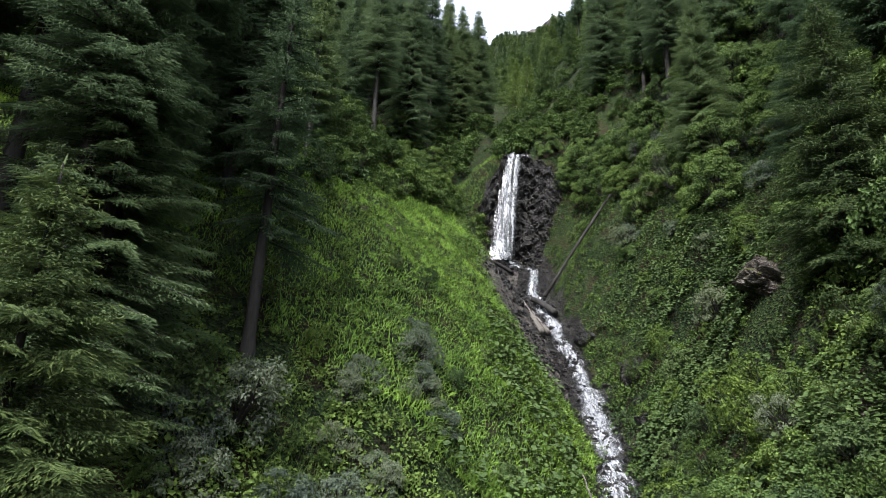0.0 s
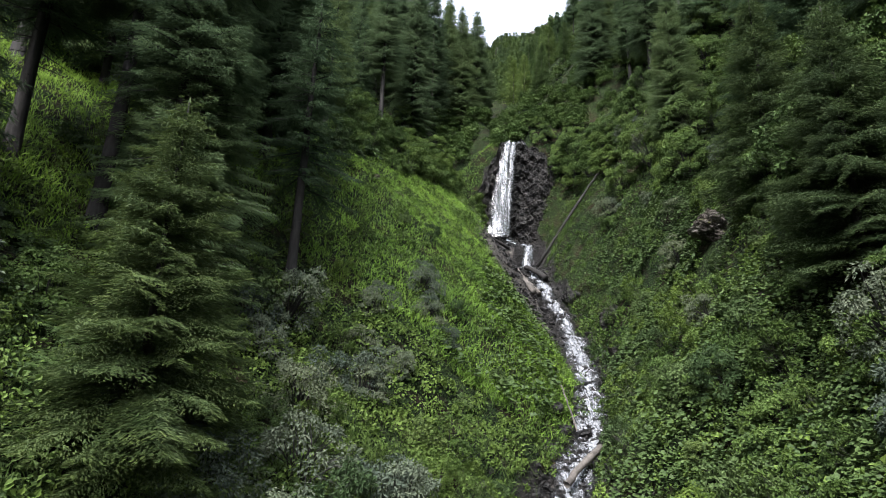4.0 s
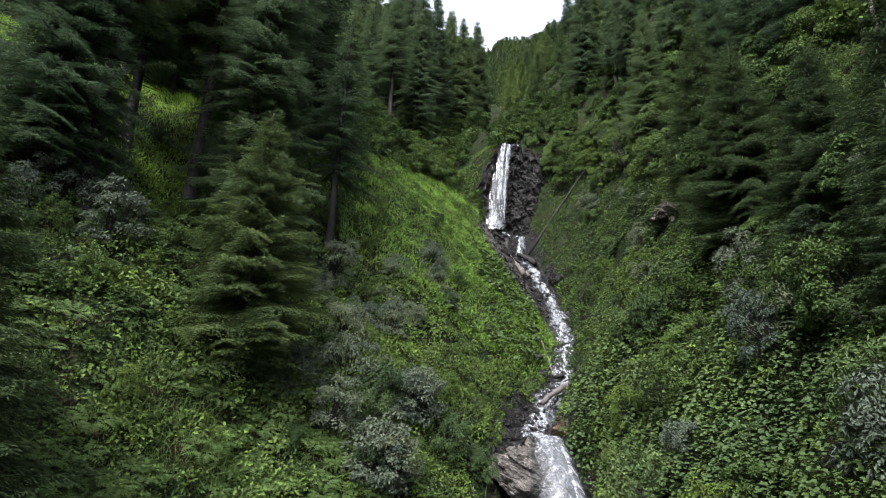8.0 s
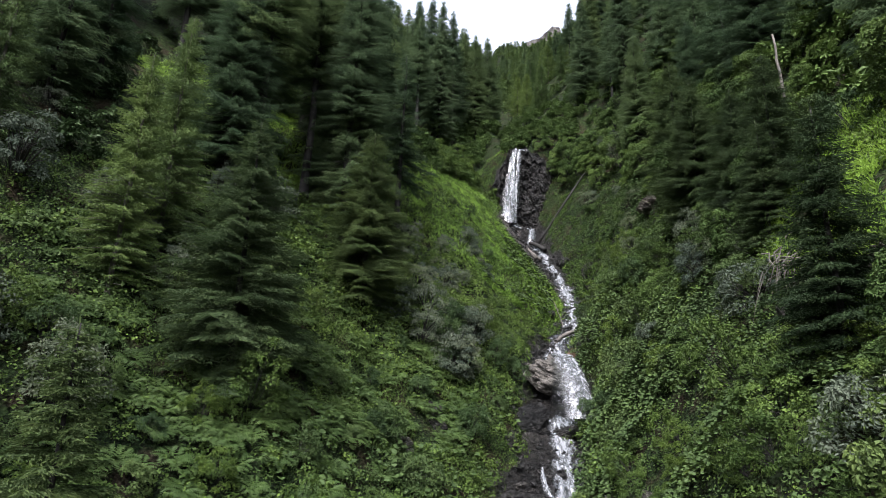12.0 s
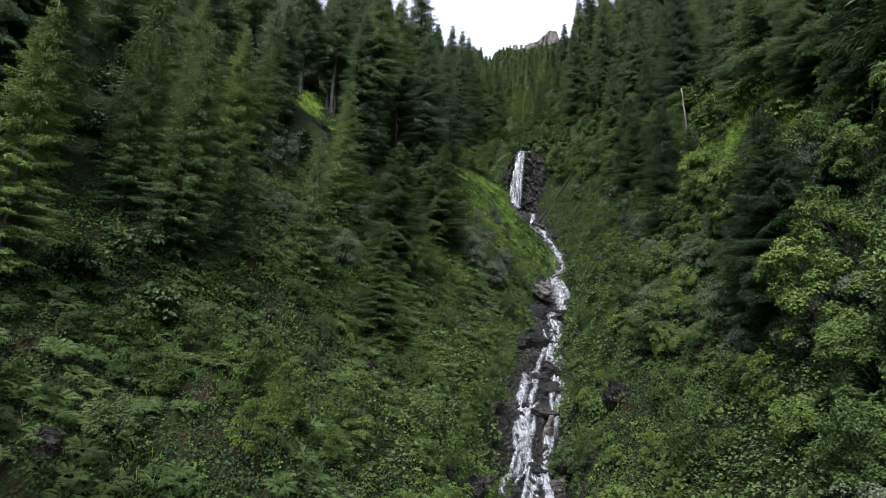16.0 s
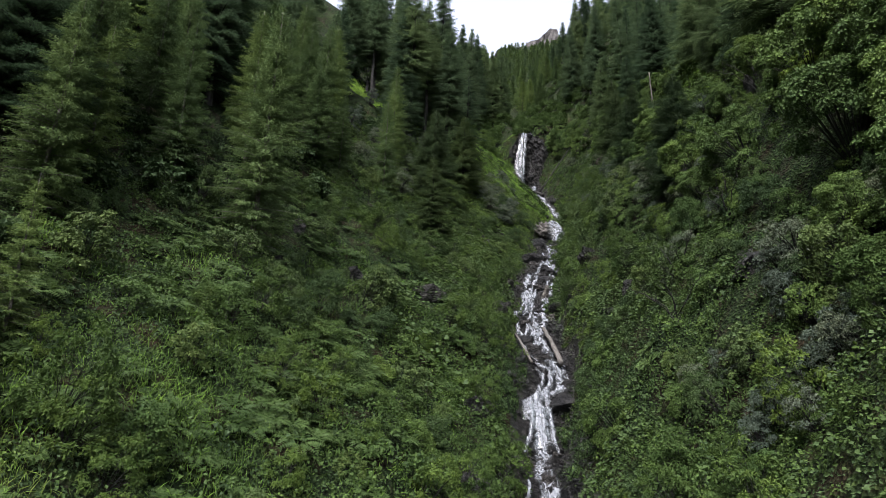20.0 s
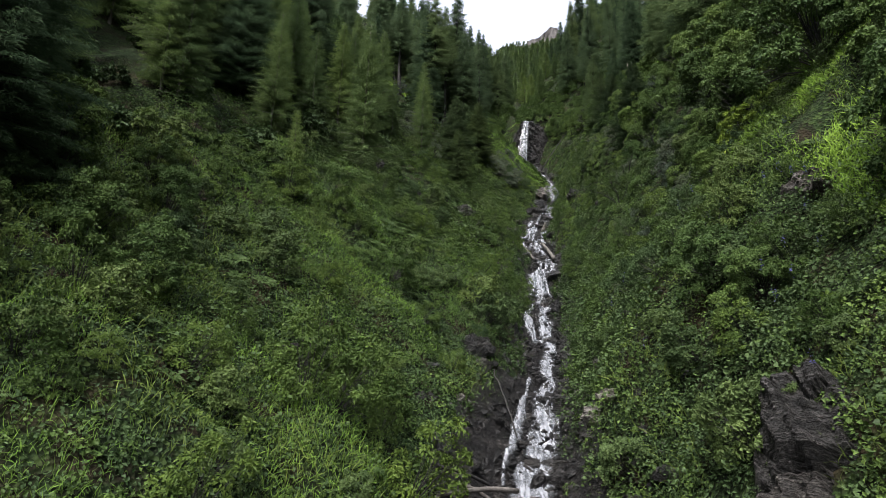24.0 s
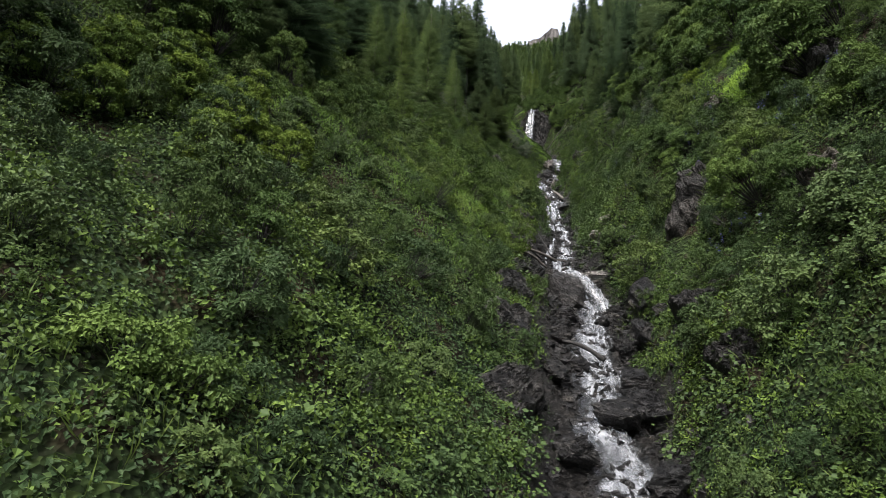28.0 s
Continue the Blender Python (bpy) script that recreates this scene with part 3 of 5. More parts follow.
WOOD = [spruce_meshes(18, 0.18, 3.2, 42, SPRUCE, 0.32, 0.6, 7, twig=9, hang=0.3), spruce_meshes(20, 0.3, 3.0, 43, SPRUCE, 0.32, 0.6, 7, twig=9, hang=0.3), spruce_meshes(15, 0.08, 3.2, 44, SPRUCE, 0.32, 0.6, 7, twig=9, hang=0.3)]
FAR_SOFT = [spruce_meshes(13, 0.1, 2.2, 47, LARCH, 0.8, 0.9, 6, 0.009, 0.12, LARCH_BARK, 9)]
WOOD_SOFT = [spruce_meshes(11, 0.1, 2.3, 45, LARCH, 0.36, 0.42, 8, 0.009, 0.22, LARCH_BARK, 9, (0.2, 0.32), 0.32, 0.5, 0.4, FRESH_LARCH), spruce_meshes(9, 0.06, 1.8, 46, LARCH, 0.34, 0.4, 7, 0.009, 0.2, LARCH_BARK, 9, (0.2, 0.32), 0.32, 0.5, 0.4, FRESH_LARCH)]
TALL_H, SMALL_H, SOFT_H = (20, 22, 18), (9, 7), (11, 8)


def tree(kind, x, y, height, turn=0, lean=0, which=0):
    label, name, group, protos, hs = {
        "tall": ("tall dark spruce with drooping boughs on the steep slope", "spruce", "tall spruces", TALL, TALL_H),
        "airy": ("open old spruce with drooping boughs and a bare lower trunk", "spruce", "tall spruces", AIRY, (14,)),
        "small": ("young green spruce with dense boughs to the ground", "young_spruce", "young spruces", SMALL, SMALL_H),
        "soft": ("slender pale green larch with feathery twigs", "larch", "larches", SOFT, SOFT_H),
        "wood": ("dark spruce in the dense mountain forest", "spruce", "forest spruces", WOOD, (18, 20, 15)),
        "wood_soft": ("pale green larch in the mountain forest", "larch", "forest larches", WOOD_SOFT, (11, 9)),
        "far_soft": ("distant pale larch on the upper slope", "larch", "distant larches", FAR_SOFT, (13,)),
        "far": ("distant dark spruce on the upper slope", "spruce", "distant spruces", FAR, (17,)),
    }[kind]
    k = which % len(protos)
    s = height / hs[k]
    wide = s if kind != "tall" else min(max(s, 0.85), 0.95)
    m = pose(x, y, float(land_z(x, y)) - 0.15, lean, 0, turn) @ Matrix.Diagonal((wide, wide, s, 1))
    return conifer(m, protos[k], name, label, group)


SPOTS = [
    ("tall", -34.8, -113.4, 14, 2), ("tall", -33.2, -110.2, 13, 2), ("tall", -37.0, -116.8, 15, 2), ("tall", -38.5, -112.5, 17, 2), ("soft", -36, -104, 9, 0), ("soft", -33.5, -99, 8.5, 0), ("soft", -28.6, -96.5, 4, 1),
    ("tall", -19.6, -40.4, 16, 2), ("tall", -21.0, -36.2, 17, 2), ("tall", -23.9, -47.4, 16, 2),
    ("airy", -15.7, -37.5, 14, 0), ("tall", -18.0, -42.7, 15, 2), ("tall", -21.1, -42.0, 22, 1), ("tall", -22.7, -46.8, 22, 1), ("tall", -18.3, -43.2, 20, 1),
    ("small", -16.4, -47.1, 9.2, 0), ("small", -19.6, -55.9, 9.6, 0), ("soft", -26.84, -85.7, 12, 0), ("soft", -26.3, -69.7, 6.5, 1),
    ("soft", -23.8, -53.6, 11, 0), ("soft", -23.5, -65.0, 8.2, 1), ("small", -19.6, -64.9, 6.9, 1), ("soft", -29.9, -55.9, 9, 1),
    ("soft", -29.6, -68.3, 9.6, 0), ("soft", -27.6, -72.8, 7.5, 1), ("soft", -29.9, -72.5, 9, 0), ("soft", -30, -78.6, 10, 0), ("soft", -23.8, -56.6, 9.5, 0),
    ("soft", -31.8, -92, 6.5, 1), ("soft", -30.4, -86, 8, 0), ("soft", -31.4, -90.4, 6.5, 1),
    ("tall", 7.7, -19.5, 15, 2), ("tall", 7.9, -31.6, 13, 2), ("small", 1.9, -44.9, 8.6, 0), ("small", 0.2, -55.3, 7.0, 1), ("small", 1.2, -50.5, 7.4, 0), ("small", -0.6, -55.7, 5, 1),
    ("small", 3.7, -37.8, 10, 1), ("small", -2.8, -62.1, 6.9, 1), ("small", -4.1, -75.4, 8.6, 0), ("tall", 8.7, -41, 15, 2), ("tall", 10.9, -7.4, 24, 0), ("tall", 2.9, -69.0, 13, 2),
    ("tall", -13.5, 0.5, 24, 2), ("tall", -9.4, 15.3, 20, 2), ("tall", -5.1, 17.6, 18, 2), ("tall", -7.4, 13.5, 20, 2), ("tall", -11.6, 9.0, 22, 2), ("tall", -15.2, 6.0, 22, 2), ("tall", -18, 1.8, 16, 0), ("tall", 11.4, 10.7, 23, 2), ("tall", 8.9, 5.5, 19, 2), ("tall", 14.5, 14, 24, 2), ("tall", -19.4, -38.0, 27, 1), ("tall", -24.3, -42.2, 21, 0),
    ("tall", -9.7, 20, 20, 2), ("tall", -23.4, -35, 19, 0), ("tall", -28.5, -37.6, 18, 1), ("tall", -32, -38, 18, 0), ("tall", -16.3, -5.4, 20, 1),
]
for n, (kind, x, y, h, which) in enumerate(SPOTS):
    tree(kind, x, y, h, (n * 67) % 360, 0, which)

# Dark forest on the upper slopes, thinner towards the open gully.
# Zone (-136, -123): 14 unseen trees, added to shade the lower left bank.
WOODS = [(-36, 8, -34, -13, 30), (-60, -36, -40, -22, 16), (-102, -60, -44, -15, 84), (-122, -100, -42, -19, 22), (-136, -123, -36, -14, 14), (6, 45, -40, -11, 28), (2, 45, 13.5, 36, 24), (-45, 2, 13, 34, 34), (-80, -45, 14, 32, 18)]
w = np.random.default_rng(5)
for y0, y1, d0, d1, count in WOODS:
    for n in range(count):
        y, d = w.uniform(y0, y1), w.uniform(d0, d1)
        x = float(brook_x(y)) + d
        soft = y < -62 and d < 0 and w.random() < (0.9 if d > -27 else 0.6)
        tree("soft" if soft and d > -21 else "wood_soft" if soft else "tall" if y < -60 and -25 < d < 0 else "wood", x, y, w.uniform(7, 12) if soft else w.uniform(10, 20), w.uniform(0, 360), w.normal(0, 1.5), int(w.choice((0, 2, 2))) if y < -60 else int(w.integers(0, 3)))
for n in range(46):
    y = w.uniform(18, 62)
    x = float(brook_x(y)) + w.choice((-1, 1)) * w.uniform(2.5, 20)
    tree("wood_soft", x, y, w.uniform(6, 11), w.uniform(0, 360), 0, n)
for n in range(90):
    y = w.uniform(40, 120)
    side = -1 if w.random() < 0.5 else 1
    x = float(brook_x(y)) + side * (5 + 0.05 * y + abs(w.normal(0, 1)) * (9 + 0.12 * y)) + 2
    tree("far_soft" if w.random() < 0.6 else "far", x, y, w.uniform(6, 11) + (4 if abs(x) > 25 else 0), w.uniform(0, 360))

LOOSE = [spruce_meshes(10, 0.05, 2.1, 48, LARCH, 1.0, 1.15, 6, twig=99)[2], spruce_meshes(10, 0.05, 1.9, 49, SPRUCE, 1.0, 1.15, 6, twig=99)[2]]


def far_woods(count, seed, proto):
    """Crowns of many far trees, joined."""
    r = np.random.default_rng(seed)
    v = np.empty(len(proto.vertices) * 3, np.float32)
    proto.vertices.foreach_get("co", v)
    v = v.reshape(-1, 3)
    f = np.arange(len(v)).reshape(-1, 4)
    out = []
    for n in range(count):
        y = r.uniform(60, 345)
        x = float(brook_x(y)) + r.normal(0, 1) * (9 + 0.13 * y) + 2
        a, k = r.uniform(0, 6.28), r.uniform(0.5, 0.95) * (1 if y < 250 else 0.6)
        turn = np.array([[math.cos(a), -math.sin(a), 0], [math.sin(a), math.cos(a), 0], [0, 0, 1]])
        out.append((v @ turn.T * k + [x, y, float(land_z(x, y)) - 0.2], f))
    return joined(out)


tagged(new("far_larch_wood", mesh_of("far_larch_wood", *far_woods(330, 61, LOOSE[0]), [LARCH])), "distant pale green larch wood on the upper slope", "forest", kind="stuff")
tagged(new("far_spruce_wood", mesh_of("far_spruce_wood", *far_woods(150, 62, LOOSE[1]), [SPRUCE])), "distant dark spruce wood on the upper slope", "forest", kind="stuff")


# ---- shrubs ----
def shrub_meshes(seed, leaf, leaves, size, green, wide=1.0, tall=1.0, tips=20, spread=0.21, slender=0.7, stem=0.03):
    """Stems and leaves of a bush about a metre in radius that stands at the origin."""
    r = np.random.default_rng(seed)
    a, h = r.uniform(0, 6.28, tips), r.uniform(0.1, 1.0, tips)
    out = np.sqrt(1 - h**2 * 0.85) * r.uniform(0.6, 1.05, tips) * wide
    T = np.column_stack([np.cos(a) * out, np.sin(a) * out, h * 1.5 * tall * r.uniform(0.75, 1.1, tips)])
    stems = []
    for t in T:
        t = t * size
        m = t * [0.5, 0.5, 0.62] + r.normal(0, 0.06, 3)
        stems.append(tube([t * [0.04, 0.04, 0] + [0, 0, -0.25], m, t], [stem, stem * 0.6, stem * 0.2], 3, False))
    k = r.integers(0, tips, leaves)
    ball = spread * r.uniform(1.0, 1.9, tips)
    out = r.normal(size=(leaves, 3)) + unit(T[k]) * 0.7 + [0, 0, 0.45]
    out = unit(out)
    P = T[k] * 0.93 + out * [1, 1, 0.75] * (ball[k] * r.uniform(0.7, 1.06, leaves))[:, None]
    P[:, 2] = np.abs(P[:, 2]) + 0.05
    A = out * [0.7, 0.7, 0.25] - [0, 0, 0.4] + r.normal(0, 0.42, (leaves, 3))
    N = out * 0.8 + [0, 0, 0.42] + r.normal(0, 0.2, (leaves, 3))
    L = leaf * r.uniform(0.6, 1.3, leaves)
    return mesh_of("stem", *joined(stems), [BARK]), mesh_of("foliage", *kites(P * size, A, N, L, L * slender), [green])


ALDERS = [shrub_meshes(51, 0.105, 2700, 1.0, ALDER), shrub_meshes(52, 0.1, 2500, 1.0, ALDER, 0.8, 1.3), shrub_meshes(53, 0.105, 2500, 1.0, ALDER, 1.3, 0.7)]
WILLOWS = [shrub_meshes(54, 0.095, 2400, 1.0, WILLOW, 1.1, 0.9, 30, 0.15, 0.5), shrub_meshes(55, 0.095, 2200, 1.0, WILLOW, 0.8, 1.2, 28, 0.15, 0.5)]
BIG = [shrub_meshes(61, 0.13, 7500, 2.0, ALDER, 1.0, 1.0, 36, 0.14), shrub_meshes(62, 0.13, 7000, 2.0, ALDER, 0.85, 1.3, 34, 0.14)]
BIG_NEAR = [shrub_meshes(63, 0.125, 9500, 2.0, ALDER, 1.0, 1.0, 44, 0.125), shrub_meshes(64, 0.125, 9000, 2.0, ALDER, 0.85, 1.3, 40, 0.125)]
BIG_FRESH = [shrub_meshes(65, 0.14, 6500, 2.0, MAPLE, 1.0, 1.1, 46, 0.11), shrub_meshes(66, 0.14, 6000, 2.0, MAPLE, 0.85, 1.35, 42, 0.11)]
DENSE = [shrub_meshes(86, 0.16, 1300, 1.0, ALDER, 1.1, 0.95, 26, 0.18), shrub_meshes(87, 0.16, 1300, 1.0, ALDER, 0.9, 1.2, 26, 0.18)]
COARSE = [shrub_meshes(56, 0.26, 620, 1.0, ALDER, 1.1, 0.95), shrub_meshes(57, 0.26, 620, 1.0, ALDER, 0.9, 1.2)]
THICKETS = [
    ("big", -24, -2, 5.5, 18, 44, 0.6, 1.1), ("big", -46, -20, 8.5, 20, 46, 0.6, 1.1), ("alder", -46, -16, 4, 10, 30, 0.4, 0.84), ("big", -128, -76, 7.5, 17, 36, 0.55, 1.05), ("big", -116, -80, 9.5, 15, 14, 0.9, 1.3), ("fresh", -124.5, -117.5, -15, -9.8, 24, 0.3, 0.5), ("willow", -95, -87, 5.0, 8.0, 12, 0.5, 0.9), ("fresh", -102, -80, 9.5, 15, 9, 0.4, 0.65), ("big", -120, -106, -20.0, -14.0, 8, 0.55, 0.9), ("willow", -42, -8, 4.5, 13, 22, 0.7, 1.2), ("alder", -80, -46, 8.5, 18, 40, 0.9, 1.7), ("willow", -80, -46, 5, 12, 26, 0.7, 1.3), ("alder", -102, -60, 4.5, 12, 44, 0.55, 0.84), ("alder", -104, -64, -14, -4, 26, 0.45, 0.8),
    ("alder", -128, -80, 5, 14, 26, 0.7, 1.2), ("willow", -47, -39, -11, -4.5, 18, 0.85, 1.35), ("willow", -40, -31, -9, -4.5, 10, 0.6, 0.9), ("willow", -62, -45, -22, -12, 14, 0.8, 1.5), ("alder", -117, -104, -18, -10.5, 14, 0.6, 1.1), ("willow", -100, -66, 6, 11, 14, 0.6, 1.1),
    ("alder", -8, 1.5, -14, -5.0, 18, 1.0, 1.7),
    ("alder", -14, 1.5, 4.8, 10, 16, 0.8, 1.5), ("alder", 0.8, 4.5, 2.2, 7, 12, 0.6, 1.0), ("alder", -130, -60, -9, -3.5, 12, 0.35, 0.7), ("alder", -130, -20, 2.6, 6, 16, 0.35, 0.75),
]
CLEARINGS = np.array([(-8.1, -89.3, 1.5), (-9.0, -89.5, 1.0), (0.2, -57.4, 2.0), (1.0, -61.2, 2.4), (1.4, -65.2, 2.2), (-8.9, -105.4, 1.9), (-8.2, -108.4, 1.6), (-9.3, -102.6, 1.5), (3.5, -32.8, 2.6), (-2.0, -59.2, 1.6), (-14.9, -112.5, 1.6), (-15.6, -113.6, 1.1), (-10.6, -116.4, 1.5), (-19.6, -78.6, 1.1), (-23.3, -81.3, 1.1), (-13.1, -50.6, 1.5), (-26.2, -81.8, 1.0)])


def open_spot(x, y, share=1.0):
    """Whether a place lies in front of bare rock."""
    x, y = np.atleast_1d(x)[:, None], np.atleast_1d(y)[:, None]
    return (np.hypot(x - CLEARINGS[:, 0], y - CLEARINGS[:, 1]) < share * CLEARINGS[:, 2]).any(1)


g = np.random.default_rng(9)
for kind, y0, y1, d0, d1, count, s0, s1 in THICKETS:
    for n in range(count):
        y, d = g.uniform(y0, y1), g.uniform(d0, d1)
        x = float(brook_x(y)) + d
        protos, name, label = {"alder": (ALDERS, "alder_bush", "leafy green alder bush on the steep slope"), "big": (BIG if y > -50 else BIG_NEAR, "tall_shrub", "tall spreading green shrub with many leafy stems"),
                               "fresh": (BIG_FRESH, "broadleaf_shrub", "young broadleaf shrub with fresh yellow-green leaves"),
                               "willow": (WILLOWS, "willow_bush", "grey-green willow bush with pale leaves")}[kind]
        s = g.uniform(s0, s1)
        if open_spot(x, y)[0]:
            continue
        if kind == "alder" and s > 0.85:
            protos, s = (BIG if y > -50 else BIG_NEAR), s / 2
        nrm = land_normal(np.array([x]), np.array([y]))[0]
        tilt = Vector((0, 0, 1)).rotation_difference(Vector(0.55 * nrm + 0.45 * np.array([0, 0, 1.0]))).to_matrix().to_4x4()
        bush = thing(name, label, "bush", name.replace("_", " ") + ("es" if name.endswith("bush") else "s"), Matrix.Translation((x, y, float(land_z(x, y)) - 0.1)) @ tilt @ pose(0, 0, 0, 0, 0, g.uniform(0, 360)) @ Matrix.Scale(s, 4))
        for part_name, me in zip(("stem", "foliage"), protos[int(g.integers(0, len(protos)))]):
            part(part_name, me, bush, kind="stuff" if part_name == "stem" else "")


def crest_bushes(count, seed):
    """Alder bushes along the upper rim of the meadow."""
    r = np.random.default_rng(seed)
    made = 0
    while made < count:
        y, x = r.uniform(-24, -1), r.uniform(-21, -6.5)
        if y < -25 + 1.41 * (x + 16.3) + 1.5:
            continue
        s = r.uniform(0.55, 1.05)
        bush = thing("tall_shrub", "rounded green shrub above the meadow", "bush", "tall shrubs", Matrix.Translation((x, y, float(land_z(x, y)) - 0.2)) @ pose(0, 0, 0, 0, 0, r.uniform(0, 360)) @ Matrix.Scale(s, 4))
        for part_name, me in zip(("stem", "foliage"), BIG[made % 2]):
            part(part_name, me, bush, kind="stuff" if part_name == "stem" else "")
        made += 1


crest_bushes(46, 33)


def thicket(count, y0, y1, d0, d1, s0, s1, seed, protos=COARSE):
    """Leaves of many far bushes, joined."""
    r = np.random.default_rng(seed)
    out = []
    for n in range(count):
        y, d = r.uniform(y0, y1), r.uniform(d0, d1)
        x = float(brook_x(y)) + d
        me = protos[n % 2][1]
        v = np.empty(len(me.vertices) * 3, np.float32)
        me.vertices.foreach_get("co", v)
        a, s = r.uniform(0, 6.28), r.uniform(s0, s1)
        turn = np.array([[math.cos(a), -math.sin(a), 0], [math.sin(a), math.cos(a), 0], [0, 0, 1]])
        out.append((v.reshape(-1, 3) @ turn.T * s + [x, y, float(land_z(x, y)) - 0.1], np.arange(len(me.vertices)).reshape(-1, 4)))
    return joined(out)


tagged(new("alder_thicket", mesh_of("alder_thicket", *joined([thicket(150, 0.8, 24, -22, 22, 0.9, 1.5, 77, DENSE), thicket(70, 0.8, 12, 1.5, 15, 0.7, 1.2, 84, DENSE)]), [ALDER])), "dense green alder thicket above the waterfall", "bushes", kind="stuff")


SPRIG = [shrub_meshes(58, 0.26, 320, 1.0, ALDER, 1.0, 1.0), shrub_meshes(59, 0.26, 320, 1.0, ALDER, 0.9, 1.2)]
tagged(new("far_thicket", mesh_of("far_thicket", *thicket(480, 24, 320, -40, 46, 1.0, 1.8, 78, SPRIG), [HERB])), "distant green scrub on the upper slope", "bushes", kind="stuff")
tagged(new("bank_thicket", mesh_of("bank_thicket", *thicket(160, -84, 4, 13, 30, 0.8, 1.5, 79), [ALDER])), "dense scrub high on the steep slope", "bushes", kind="stuff")
tagged(new("forest_thicket", mesh_of("forest_thicket", *thicket(210, -128, 2, -32, -14, 0.5, 1.0, 81), [NETTLE])), "dark undergrowth beneath the forest trees", "bushes", kind="stuff")


# ---- low bushes and tall herbs in mounds ----
def low_bushes(leaf, count):
    """Protos of the low plants, with leaves of about that length."""
    def proto(seed, share, green, *shape, **more):
        return shrub_meshes(seed, leaf * share, count, 1.0, green, *shape, **more)
    return {
        "raspberry_bush": ([proto(71, 1.0, RASP, 1.0, 0.95, 30, 0.13, stem=0.012), proto(72, 0.95, RASP, 1.15, 0.8, 34, 0.13, stem=0.012), proto(73, 1.0, RASP, 0.9, 1.1, 28, 0.13, stem=0.012)], "low raspberry bush with pale green leaves", "bush"),
        "nettle_clump": ([proto(74, 1.05, NETTLE, 0.8, 0.95, 36, 0.1, 0.4, stem=0.01), proto(75, 1.0, NETTLE, 0.95, 0.8, 40, 0.1, 0.4, stem=0.01)], "dense clump of dark green nettles", "herb"),
        "elder_bush": ([proto(76, 1.0, ELDER, 1.0, 1.05, 26, 0.14, 0.5, stem=0.014), proto(77, 0.95, ELDER, 0.9, 1.25, 24, 0.14, 0.5, stem=0.014)], "fresh green dwarf elder bush", "bush"),
    }


LOW_FAR, LOW_NEAR = low_bushes(0.13, 1100), low_bushes(0.105, 2000)
g = np.random.default_rng(29)
for y0 in np.arange(-129, -25, 1.55):
    for d0 in (*np.arange(-14.5, -1.8, 1.55), *np.arange(2.0, 13, 1.55)):
        y, d = y0 + g.uniform(-0.7, 0.7), d0 + g.uniform(-0.7, 0.7)
        x = float(brook_x(y)) + d
        bare = float(bare_width(np.array([x]), np.array([y]), np.array([d]))[0])
        s = (0.42 + 0.66 * g.random() ** 1.6) * (1.1 if d > 0 else 1.05)
        if abs(d) < bare + 0.45 * s or g.random() < 0.2 + 0.35 * float(rough(np.array([x / 3.1]), np.array([y / 3.1]), 57)[0]) - (0.15 if d > 0 else 0) or open_spot(x, y, 0.9)[0] or (y > -40 and -14 < d < 0 and g.random() < 0.5):
            continue
        if y > -40 and -14 < d < 0:
            s *= 0.6
        f = float(rough(np.array([x / 4.5]), np.array([y / 4.5]), 41)[0]) + g.normal(0, 0.22)
        name = "nettle_clump" if f < -0.18 else "elder_bush" if f > 0.2 else "raspberry_bush"
        protos, label, category = (LOW_NEAR if y < -42 else LOW_FAR)[name]
        nrm = land_normal(np.array([x]), np.array([y]))[0]
        tilt = Vector((0, 0, 1)).rotation_difference(Vector(0.7 * nrm + 0.3 * np.array([0, 0, 1.0]))).to_matrix().to_4x4()
        bush = thing(name, label, category, name.replace("_", " ") + ("es" if name.endswith("bush") else "s"), Matrix.Translation((x, y, float(land_z(x, y)) - 0.08)) @ tilt @ pose(0, 0, 0, 0, 0, g.uniform(0, 360)) @ Matrix.Diagonal((s, s, s * g.uniform(0.75, 1.3), 1)))
        for part_name, me in zip(("stem", "foliage"), protos[int(g.integers(0, len(protos)))]):
            part(part_name, me, bush, kind="stuff" if part_name == "stem" else "")


# ---- ground cover ----
def strewn(n, y0, y1, d0, d1, seed, near=1.0, clump=None):
    """Points on the slopes beside the brook, denser near it, away from the bare bed."""
    r = np.random.default_rng(seed)
    y, u = r.uniform(y0, y1, n), r.random(n) ** near
    d = d0 + (d1 - d0) * u
    x = brook_x(y) + d
    ok = np.abs(d) > bare_width(x, y, d) + r.normal(0.1, 0.35, n)
    ok &= ~open_spot(x, y, 0.5)
    if clump:
        ok &= rough(x / clump[0], y / clump[0], seed) + r.normal(0, 0.25, n) > clump[1]
    return x[ok], y[ok], r


def d_of(x, y):
    return x - brook_x(y)


def tuft(x, y):
    """How tall the low plants grow here."""
    return 0.16 + 0.5 * np.clip(rough(x / 1.3, y / 1.3, 21), 0, 1) + 0.28 * np.clip(rough(x / 0.55, y / 0.55, 22), 0, 1) + 0.35 * np.clip(rough(x / 4, y / 4, 23), 0, 1)


